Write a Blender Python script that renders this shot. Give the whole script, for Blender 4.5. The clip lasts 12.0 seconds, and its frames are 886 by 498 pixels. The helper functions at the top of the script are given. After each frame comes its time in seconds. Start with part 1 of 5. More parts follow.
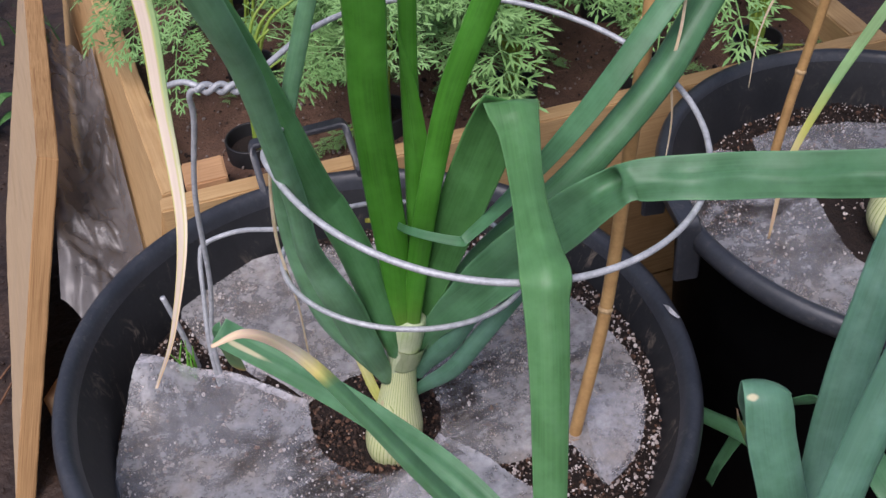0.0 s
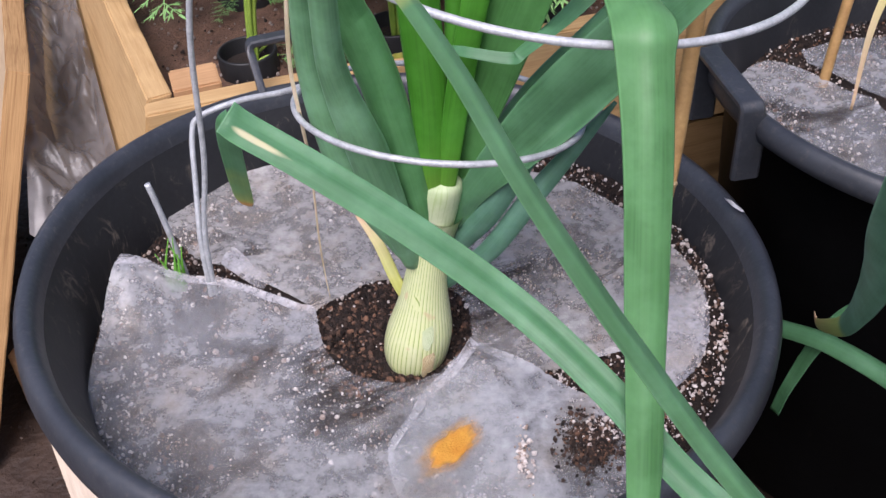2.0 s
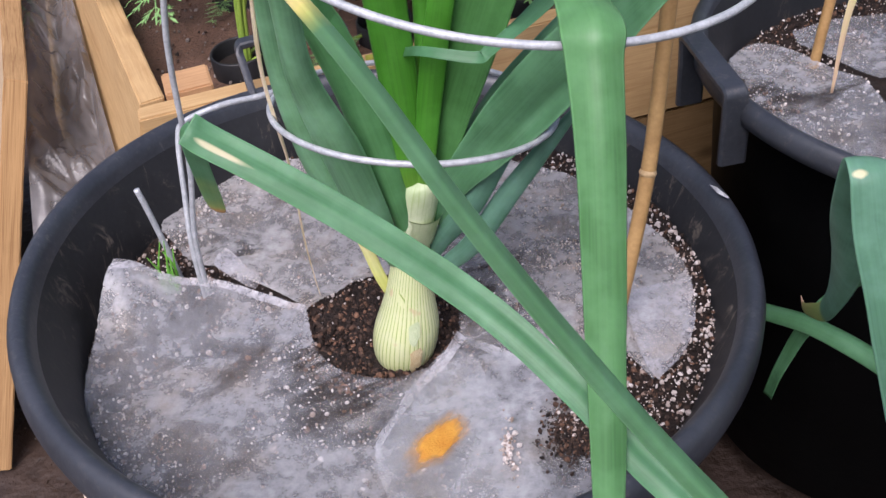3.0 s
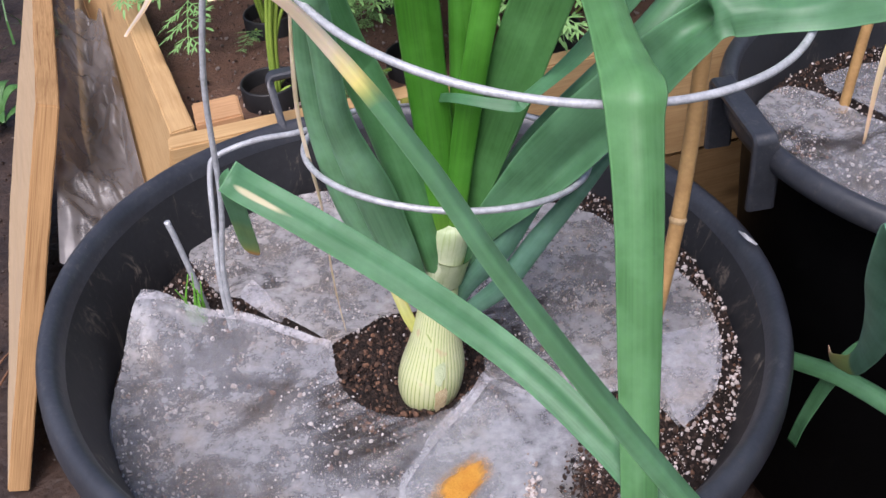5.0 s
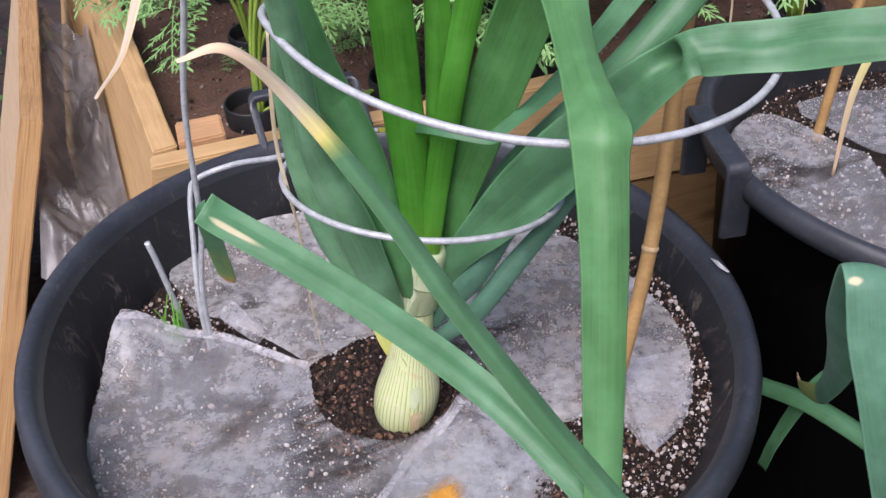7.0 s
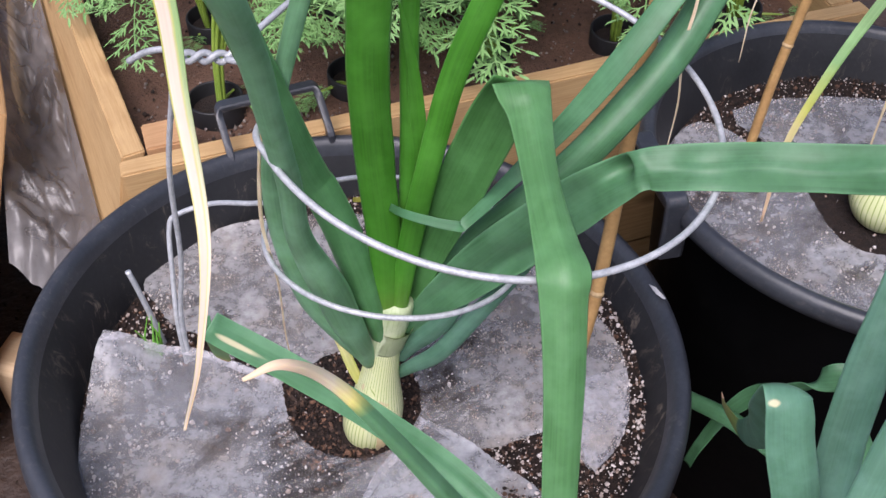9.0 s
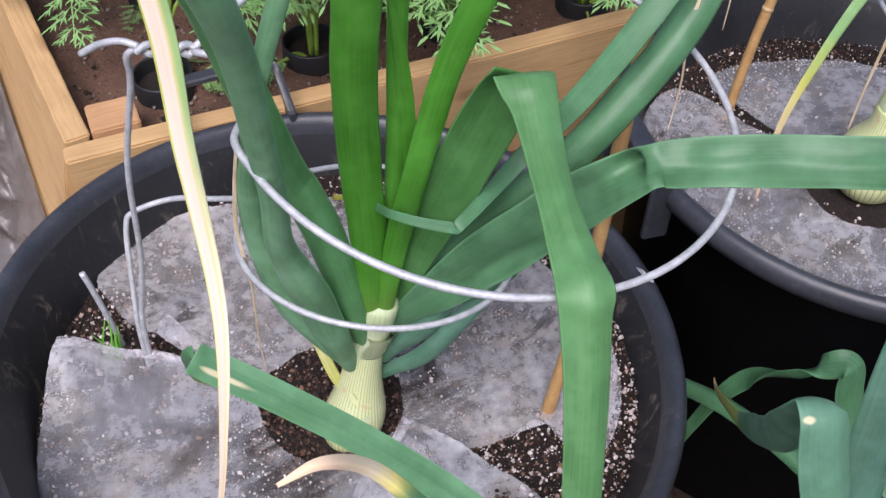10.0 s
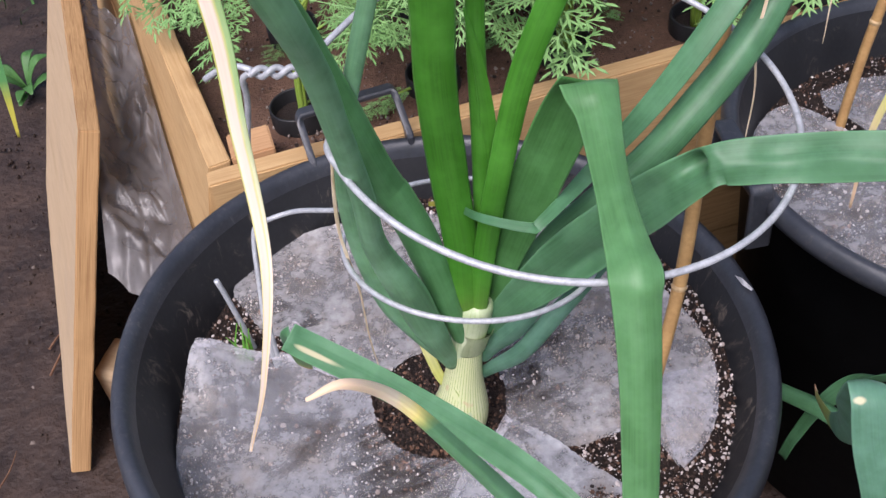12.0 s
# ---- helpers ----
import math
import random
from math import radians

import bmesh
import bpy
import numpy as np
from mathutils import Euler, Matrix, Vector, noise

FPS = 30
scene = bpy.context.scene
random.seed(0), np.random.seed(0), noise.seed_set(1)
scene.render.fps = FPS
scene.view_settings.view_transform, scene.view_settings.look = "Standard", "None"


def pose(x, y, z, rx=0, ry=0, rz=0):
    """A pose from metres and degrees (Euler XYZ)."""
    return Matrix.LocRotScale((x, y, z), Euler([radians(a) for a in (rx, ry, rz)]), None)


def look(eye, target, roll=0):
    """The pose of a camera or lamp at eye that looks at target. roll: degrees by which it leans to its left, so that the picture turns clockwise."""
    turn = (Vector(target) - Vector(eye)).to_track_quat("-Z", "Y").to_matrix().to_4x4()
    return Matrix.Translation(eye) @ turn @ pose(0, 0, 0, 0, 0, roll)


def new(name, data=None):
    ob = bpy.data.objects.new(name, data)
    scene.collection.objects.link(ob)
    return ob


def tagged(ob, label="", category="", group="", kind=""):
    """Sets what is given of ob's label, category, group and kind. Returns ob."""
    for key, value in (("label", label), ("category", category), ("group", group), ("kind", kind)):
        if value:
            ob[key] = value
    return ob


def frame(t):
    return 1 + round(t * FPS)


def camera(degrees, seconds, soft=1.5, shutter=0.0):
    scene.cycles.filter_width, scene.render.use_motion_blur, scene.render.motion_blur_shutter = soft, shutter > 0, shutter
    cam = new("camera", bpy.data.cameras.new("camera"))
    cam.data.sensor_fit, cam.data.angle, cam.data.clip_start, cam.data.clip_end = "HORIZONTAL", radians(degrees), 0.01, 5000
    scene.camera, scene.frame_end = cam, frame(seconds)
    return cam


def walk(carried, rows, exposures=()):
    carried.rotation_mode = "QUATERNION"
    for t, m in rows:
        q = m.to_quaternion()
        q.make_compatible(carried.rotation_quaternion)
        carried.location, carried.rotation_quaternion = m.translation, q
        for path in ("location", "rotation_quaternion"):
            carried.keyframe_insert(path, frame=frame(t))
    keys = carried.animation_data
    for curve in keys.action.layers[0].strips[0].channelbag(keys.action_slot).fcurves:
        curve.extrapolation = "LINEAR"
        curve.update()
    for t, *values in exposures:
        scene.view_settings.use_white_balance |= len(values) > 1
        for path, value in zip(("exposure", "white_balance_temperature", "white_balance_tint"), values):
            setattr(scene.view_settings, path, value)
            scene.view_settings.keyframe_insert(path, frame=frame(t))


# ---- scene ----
cam = camera(46.5, 12.0)
PATH = [
    (0, (0.036, 0.031, 1.0), (-0.044, 1.501, -0.354), -5.1),
    (0.5, (0.022, 0.029, 0.936), (-0.001, 1.535, -0.38), 0.6),
    (1, (-0.002, 0.027, 0.877), (-0.031, 1.581, -0.383), -1.1),
    (1.5, (-0.008, 0.029, 0.861), (-0.058, 1.546, -0.441), -2.0),
    (2, (-0.005, 0.034, 0.858), (-0.036, 1.572, -0.42), -3.7),
    (2.5, (0.007, 0.032, 0.861), (-0.053, 1.552, -0.437), -4.8),
    (3, (0.019, 0.033, 0.865), (-0.063, 1.553, -0.432), -6.7),
    (4.8, (0.01, 0.036, 0.878), (-0.104, 1.581, -0.387), -5.4),
    (5, (0.012, 0.04, 0.876), (-0.095, 1.584, -0.391), -5.8),
    (5.5, (0.004, 0.041, 0.88), (-0.091, 1.582, -0.392), -4.2),
    (6, (0.009, 0.045, 0.885), (-0.083, 1.585, -0.388), -3.1),
    (6.5, (0.013, 0.044, 0.886), (-0.078, 1.593, -0.375), -3.6),
    (7, (0.019, 0.039, 0.888), (-0.062, 1.594, -0.366), -4.5),
    (7.2, (0.032, 0.041, 0.892), (-0.043, 1.589, -0.371), -5.8),
    (8.8, (0.005, 0.043, 0.996), (-0.073, 1.463, -0.396), -3.2),
    (9, (0.0046, 0.0662, 0.9957), (0.0447, 1.4559, -0.4303), -0.86),
    (9.5, (-0.0123, 0.1000, 0.9871), (0.1101, 1.4163, -0.5032), 0.66),
    (10, (-0.0205, 0.1157, 0.9853), (0.1387, 1.4210, -0.5116), 1.41),
    (10.5, (-0.0056, 0.1106, 0.9832), (0.0572, 1.4164, -0.5203), -1.98),
    (11, (0.0248, 0.0891, 0.9976), (-0.0425, 1.4751, -0.4294), -8.36),
    (11.5, (0.0314, 0.0702, 1.0021), (-0.0812, 1.4429, -0.4357), -9.94),
    (12, (0.0155, 0.0696, 1.0017), (-0.1298, 1.4487, -0.4291), -8.43),
]
EXPOSURES = [(0, 0.05, 6250, 21), (0.5, 0.22, 6250, 21), (1.0, 0.39, 6250, 21), (2.0, 0.53, 6250, 21), (7.0, 0.50, 6250, 21), (12.0, 0.49, 6250, 21)]
walk(cam, [(t, look(eye, target, roll)) for t, eye, target, roll in PATH], EXPOSURES)

# ---- light ----
world = bpy.data.worlds.new("overcast_sky")
scene.world = world
world.use_nodes = True
wn, wl = world.node_tree.nodes, world.node_tree.links
wn.clear()
sky = wn.new("ShaderNodeTexSky")
sky.sky_type = "NISHITA"
sky.sun_disc = False
sky.sun_elevation, sky.sun_rotation = radians(57), radians(197)
sky.air_density, sky.dust_density, sky.ozone_density = 1.0, 3.0, 1.0
back = wn.new("ShaderNodeBackground")
back.inputs["Strength"].default_value = 0.085
wout = wn.new("ShaderNodeOutputWorld")
wl.new(sky.outputs[0], back.inputs["Color"])
wl.new(back.outputs[0], wout.inputs["Surface"])
sun = new("sun", bpy.data.lights.new("sun", "SUN"))
sun.data.energy, sun.data.angle, sun.data.color = 2.8, radians(45), (1.0, 0.97, 0.95)
sun.matrix_world = look((-0.6, -1.4, 3.4), (0, 0.5, 0.4))

# ---- helpers for meshes and materials ----
GROUND, SOIL, BED = 0.12, 0.427, 0.437


def part(name, bm, material, parent=None, label="", smooth=True, crease=None):
    """Links a bmesh as one mesh object under a thing or a part."""
    if crease is not None:
        for e in bm.edges:
            e.smooth = len(e.link_faces) == 2 and e.calc_face_angle(0.0) < crease
    mesh = bpy.data.meshes.new(name)
    bm.to_mesh(mesh)
    bm.free()
    for m in material if isinstance(material, (list, tuple)) else [material]:
        mesh.materials.append(m)
    if smooth:
        mesh.polygons.foreach_set("use_smooth", [True] * len(mesh.polygons))
    ob = new(name, mesh)
    ob.parent = parent
    return tagged(ob, label)


def empty(name, place, label, category, group=""):
    ob = new(name)
    ob.empty_display_size = 0.02
    ob.location = place
    bpy.context.view_layer.update()
    return tagged(ob, label, category, group)


def under(ob, parent):
    """Keeps a part, built in world metres, in place under its thing."""
    ob.parent = parent
    ob.matrix_parent_inverse = Matrix.Translation(-Vector(parent.location))
    return ob


def spline(points, n):
    """n + 1 points along a smooth curve through the given ones (any number of columns)."""
    c = np.array(points, float)
    if len(c) == 2:
        c = np.array([c[0], (c[0] + c[1]) / 2, c[1]])
    p = np.vstack([2 * c[0] - c[1], c, 2 * c[-1] - c[-2]])
    out = []
    for u in np.linspace(0, len(c) - 1, n + 1):
        i = min(int(u), len(c) - 2)
        t = u - i
        a, b, d, e = p[i:i + 4]
        out.append(0.5 * (2 * b + (d - a) * t + (2 * a - 5 * b + 4 * d - e) * t * t + (3 * b - a - 3 * d + e) * t ** 3))
    return np.array(out)


def tube(points, radius, sides=8, n=40, rough=0.0, caps=True):
    """A round bar along a curve; radius is a number or one for each point."""
    pts = spline(points, n)
    rad = [radius] * len(points) if np.isscalar(radius) else radius
    rr = np.interp(np.linspace(0, 1, n + 1), np.linspace(0, 1, len(rad)), rad)
    bm = bmesh.new()
    uv = bm.loops.layers.uv.new("UVMap")
    rings, ref, length = [], Vector((0.31, -0.62, 0.72)), 0.0
    at = []
    for i, p in enumerate(pts):
        t = Vector(pts[min(i + 1, n)] - pts[max(i - 1, 0)]).normalized()
        s = t.cross(ref).normalized()
        ref = s.cross(t)
        if i:
            length += float(np.linalg.norm(pts[i] - pts[i - 1]))
        at.append(length)
        ring = []
        for k in range(sides):
            a = 2 * math.pi * k / sides
            r = rr[i] * (1 + rough * noise.noise(Vector((p[0] * 90 + k, p[1] * 90, p[2] * 90))))
            ring.append(bm.verts.new(Vector(p) + (s * math.cos(a) + ref * math.sin(a)) * r))
        rings.append(ring)
    for i in range(n):
        for k in range(sides):
            j = (k + 1) % sides
            f = bm.faces.new((rings[i][k], rings[i][j], rings[i + 1][j], rings[i + 1][k]))
            for lp, (u, v) in zip(f.loops, ((k, i), (k + 1, i), (k + 1, i + 1), (k, i + 1))):
                lp[uv].uv = (u / sides, at[v])
    if caps:
        bm.faces.new(rings[0][::-1])
        bm.faces.new(rings[-1])
    return bm


def lathe(profile, segments=96, wobble=0.0):
    """A turned body about z from (radius, height) pairs."""
    bm = bmesh.new()
    rings = []
    for r, z in profile:
        if r < 1e-6:
            rings.append([bm.verts.new((0, 0, z))])
            continue
        ring = []
        for k in range(segments):
            a = 2 * math.pi * k / segments
            q = r * (1 + wobble * noise.noise(Vector((math.cos(a) * 1.3, math.sin(a) * 1.3, z * 5))))
            ring.append(bm.verts.new((q * math.cos(a), q * math.sin(a), z)))
        rings.append(ring)
    for a, b in zip(rings, rings[1:]):
        for k in range(segments):
            j = (k + 1) % segments
            if len(a) == 1 and len(b) == 1:
                continue
            if len(b) == 1:
                bm.faces.new((a[k], a[j], b[0]))
            elif len(a) == 1:
                bm.faces.new((a[0], b[j], b[k]))
            else:
                bm.faces.new((a[k], a[j], b[j], b[k]))
    bmesh.ops.recalc_face_normals(bm, faces=bm.faces)
    return bm


def board(corner, along, up, out, cuts=(24, 6, 2), rough=0.0005, bevel=0.0014):
    """A sawn board: a corner and three edge vectors, with slightly uneven faces."""
    c, a, u, o = (Vector(v) for v in (corner, along, up, out))
    bm = bmesh.new()
    bmesh.ops.create_cube(bm, size=1)
    m = Matrix((a, u, o)).transposed()
    for v in bm.verts:
        v.co = c + m @ (v.co + Vector((0.5, 0.5, 0.5)))
    bmesh.ops.recalc_face_normals(bm, faces=bm.faces)
    bmesh.ops.bevel(bm, geom=bm.edges[:], offset=bevel, segments=2, affect="EDGES")
    for vec, n in ((a, cuts[0]), (u, cuts[1]), (o, cuts[2])):
        for i in range(1, n):
            bmesh.ops.bisect_plane(bm, geom=bm.verts[:] + bm.edges[:] + bm.faces[:], plane_co=c + vec * (i / n), plane_no=vec.normalized())
    for v in bm.verts:
        d = noise.noise_vector(v.co * 45) * rough + noise.noise_vector(v.co * 9) * rough * 1.4
        v.co += d
    uv = bm.loops.layers.uv.new("UVMap")
    al, ul, ol = a.normalized(), u.normalized(), o.normalized()
    for f in bm.faces:
        f.normal_update()
        flat = abs(f.normal.dot(ol)) > 0.7
        for lp in f.loops:
            d = lp.vert.co - c
            lp[uv].uv = (d.dot(al), d.dot(ul) if flat else d.dot(ol) + 0.37)
    return bm


def blade(points, widths, facing, n=56, sides=14, flat=0.22, groove=0.25, folds=(), wave=0.0, seed=0.0, bm=None, mat=0, span=(0.0, 1.0), keel=0.0, off=0.0, dents=(), flange=None):
    """A flattened hollow leaf along a curve. widths: one for each point; facing: the broad side's normal, one or one for each point.
    dents: (along, across, length, breadth, depth) hollows pressed into it; flange: (across, drop, from) turns one edge back.
    UVMap holds metres (across, along), Along holds (-1..1 across, 0..1 along)."""
    k = len(points)
    face = [facing] * k if np.isscalar(facing[0]) else facing
    rows = spline([(*p, w, *f) for p, w, f in zip(points, widths, face)], n)
    if bm is None:
        bm = bmesh.new()
        bm.loops.layers.uv.new("UVMap"), bm.loops.layers.uv.new("Along")
    uv, al = bm.loops.layers.uv["UVMap"], bm.loops.layers.uv["Along"]
    rings, info, length = [], [], 0.0
    for i, row in enumerate(rows):
        p, w, nn = Vector(row[:3]), max(row[3], 0.0006), Vector(row[4:7])
        t = Vector(rows[min(i + 1, n)][:3] - rows[max(i - 1, 0)][:3]).normalized()
        s = t.cross(nn).normalized()
        f = s.cross(t)
        if i:
            length += (p - Vector(rows[i - 1][:3])).length
        thick = flat * w
        u = i / n
        for at, how in folds:
            thick *= 1 - how * math.exp(-((u - at) / 0.035) ** 2)
        g = groove * w * (0.6 + 0.4 * math.sin(u * 5 + seed))
        for at, how in folds:
            g *= 1 - (how > 0.7) * how * math.exp(-((u - at) / 0.07) ** 2)
        ring, dat = [], []
        for q in range(sides):
            a = 2 * math.pi * q / sides
            x, y = math.cos(a), math.sin(a)
            lift = y * (0.35 + 0.65 * abs(y)) * thick * 0.5 - g * (1 - x * x) * 0.5
            lift -= keel * w * max(0.0, 1 - abs(x - off) / (1 + abs(off))) * min(1.0, u * 8, (1 - u) * 8)
            lift += wave * w * noise.noise(Vector((x * 0.8 + seed, length * 28, seed * 3.1)))
            if flange and u > flange[2]:
                lift -= flange[1] * w * max(0.0, x - flange[0]) * min(1.0, (u - flange[2]) * 12)
            for du, dx, su, sx, deep in dents:
                lift -= deep * w * math.exp(-((u - du) / su) ** 2 - ((x - dx) / sx) ** 2)
            edge = 1 + 0.035 * noise.noise(Vector((x * 2, length * 40, seed)))
            ring.append(bm.verts.new(p + s * (x * w * 0.5 * edge) + f * lift))
            dat.append((x, x * w * 0.5 + (0.05 if y < 0 else 0)))
        rings.append(ring)
        info.append((dat, length, u))
    for i in range(n):
        for q in range(sides):
            j = (q + 1) % sides
            fc = bm.faces.new((rings[i][q], rings[i][j], rings[i + 1][j], rings[i + 1][q]))
            for lp, (r, c) in zip(fc.loops, ((i, q), (i, j), (i + 1, j), (i + 1, q))):
                dat, ln, u = info[r]
                lp[uv].uv = (dat[c][1], ln)
                lp[al].uv = (dat[c][0] * 0.5 + 0.5, span[0] + (span[1] - span[0]) * u)
            fc.material_index = mat
    for ring, u in ((rings[0][::-1], 0.0), (rings[-1], 1.0)):
        cap = bm.faces.new(ring)
        cap.material_index = mat
        for lp in cap.loops:
            lp[al].uv = (0.5, span[0] + (span[1] - span[0]) * u)
    bmesh.ops.recalc_face_normals(bm, faces=bm.faces)
    return bm


def ruled(a, b, na, nb, height, bow=(0, 0), jag=0.0):
    """A sheet between two curves in plan, with height(x, y, u, v) giving z."""
    pa, pb = spline(a, na), spline(b, na)
    bm = bmesh.new()
    grid = []
    for i in range(na + 1):
        row = []
        for j in range(nb + 1):
            v = j / nb
            q = pa[i] + (pb[i] - pa[i]) * v + np.array(bow) * 4 * v * (1 - v) * math.exp(-14 * i / na)
            if jag and j in (0, nb):
                q = q + np.array((noise.noise(Vector((i * 0.7, j, 1))), noise.noise(Vector((i * 0.7, j, 9))))) * jag
            lip = 0.0016 * max(0.0, 1 - min(j, nb - j) / 1.5) * (0.6 + 0.8 * noise.noise(Vector((q[0] * 30, q[1] * 30, 6))))
            row.append(bm.verts.new((q[0], q[1], height(q[0], q[1], i / na, j / nb) + lip)))
        grid.append(row)
    for i in range(na):
        for j in range(nb):
            bm.faces.new((grid[i][j], grid[i + 1][j], grid[i + 1][j + 1], grid[i][j + 1]))
    bmesh.ops.recalc_face_normals(bm, faces=bm.faces)
    if sum(f.normal.z for f in bm.faces) < 0:
        bmesh.ops.reverse_faces(bm, faces=bm.faces)
    return bm


def grains(count, spot, size, seed, lumps=(0.6, 1.0)):
    """Many small irregular crumbs as one mesh, placed by spot(rng) -> (x, y, z)."""
    rng = random.Random(seed)
    base = [(1, 0, -0.7), (-1, 0, -0.7), (0, 1, 0.7), (0, -1, 0.7), (0.7, 0.7, 0), (-0.7, -0.7, 0), (0, 0, 1), (0, 0, -1)]
    b0 = bmesh.new()
    bmesh.ops.create_icosphere(b0, subdivisions=1, radius=1)
    vs0 = [v.co.copy() for v in b0.verts]
    b0.verts.ensure_lookup_table()
    fs0 = [[v.index for v in f.verts] for f in b0.faces]
    b0.free()
    verts, faces = [], []
    for _ in range(count):
        p = spot(rng)
        if p is None:
            continue
        r = size[0] + (size[1] - size[0]) * rng.random() ** 2.2
        e = Euler((rng.uniform(0, 6), rng.uniform(0, 6), rng.uniform(0, 6))).to_matrix()
        sc = Vector((1, rng.uniform(*lumps), rng.uniform(*lumps)))
        o = len(verts)
        for v in vs0:
            q = e @ Vector((v.x * sc.x, v.y * sc.y, v.z * sc.z)) * r * rng.uniform(0.72, 1.12)
            verts.append((p[0] + q.x, p[1] + q.y, p[2] + q.z))
        faces += [[o + i for i in f] for f in fs0]
    mesh = bpy.data.meshes.new("grains")
    mesh.from_pydata(verts, [], faces)
    return mesh


def stuff(name, mesh, material, label, category, parent=None):
    mesh.materials.append(material)
    ob = new(name, mesh)
    ob.parent = parent
    return tagged(ob, label, category if parent is None else "", kind="stuff")


# ---- materials ----
def nodes(name):
    m = bpy.data.materials.new(name)
    m.use_nodes = True
    t = m.node_tree
    return m, t, t.nodes["Principled BSDF"]


def add(t, kind, **vals):
    nd = t.nodes.new(kind)
    for key, v in vals.items():
        nd.inputs[key.replace("_", " ")].default_value = v
    return nd


def ramp(t, src, stops):
    r = t.nodes.new("ShaderNodeValToRGB")
    el = r.color_ramp.elements
    while len(el) < len(stops):
        el.new(0.5)
    for e, (pos, col) in zip(el, stops):
        e.position, e.color = pos, (*col, 1) if len(col) == 3 else col
    t.links.new(src, r.inputs["Fac"])
    return r.outputs["Color"]


def mix(t, fac, a, b, mode="MIX"):
    m = t.nodes.new("ShaderNodeMix")
    m.data_type, m.blend_type = "RGBA", mode
    for sock, v in ((m.inputs[0], fac), (m.inputs[6], a), (m.inputs[7], b)):
        if hasattr(v, "links"):
            t.links.new(v, sock)
        else:
            sock.default_value = v if not isinstance(v, tuple) or len(v) == 4 else (*v, 1)
    return m.outputs[2]


def coords(t, scale=(1, 1, 1), uv=None):
    if uv:
        c = t.nodes.new("ShaderNodeUVMap")
        c.uv_map = uv
        out = c.outputs[0]
    else:
        out = t.nodes.new("ShaderNodeTexCoord").outputs["Object"]
    mp = t.nodes.new("ShaderNodeMapping")
    mp.inputs["Scale"].default_value = scale
    t.links.new(out, mp.inputs[0])
    return mp.outputs[0]


def grain(t, vec, scale, detail=4.0, rough=0.55, distortion=0.0):
    nz = add(t, "ShaderNodeTexNoise", Scale=scale, Detail=detail, Roughness=rough, Distortion=distortion)
    t.links.new(vec, nz.inputs["Vector"])
    return nz.outputs["Fac"]


def bump(t, bsdf, src, strength, distance):
    b = add(t, "ShaderNodeBump", Strength=strength, Distance=distance)
    t.links.new(src, b.inputs["Height"])
    t.links.new(b.outputs[0], bsdf.inputs["Normal"])


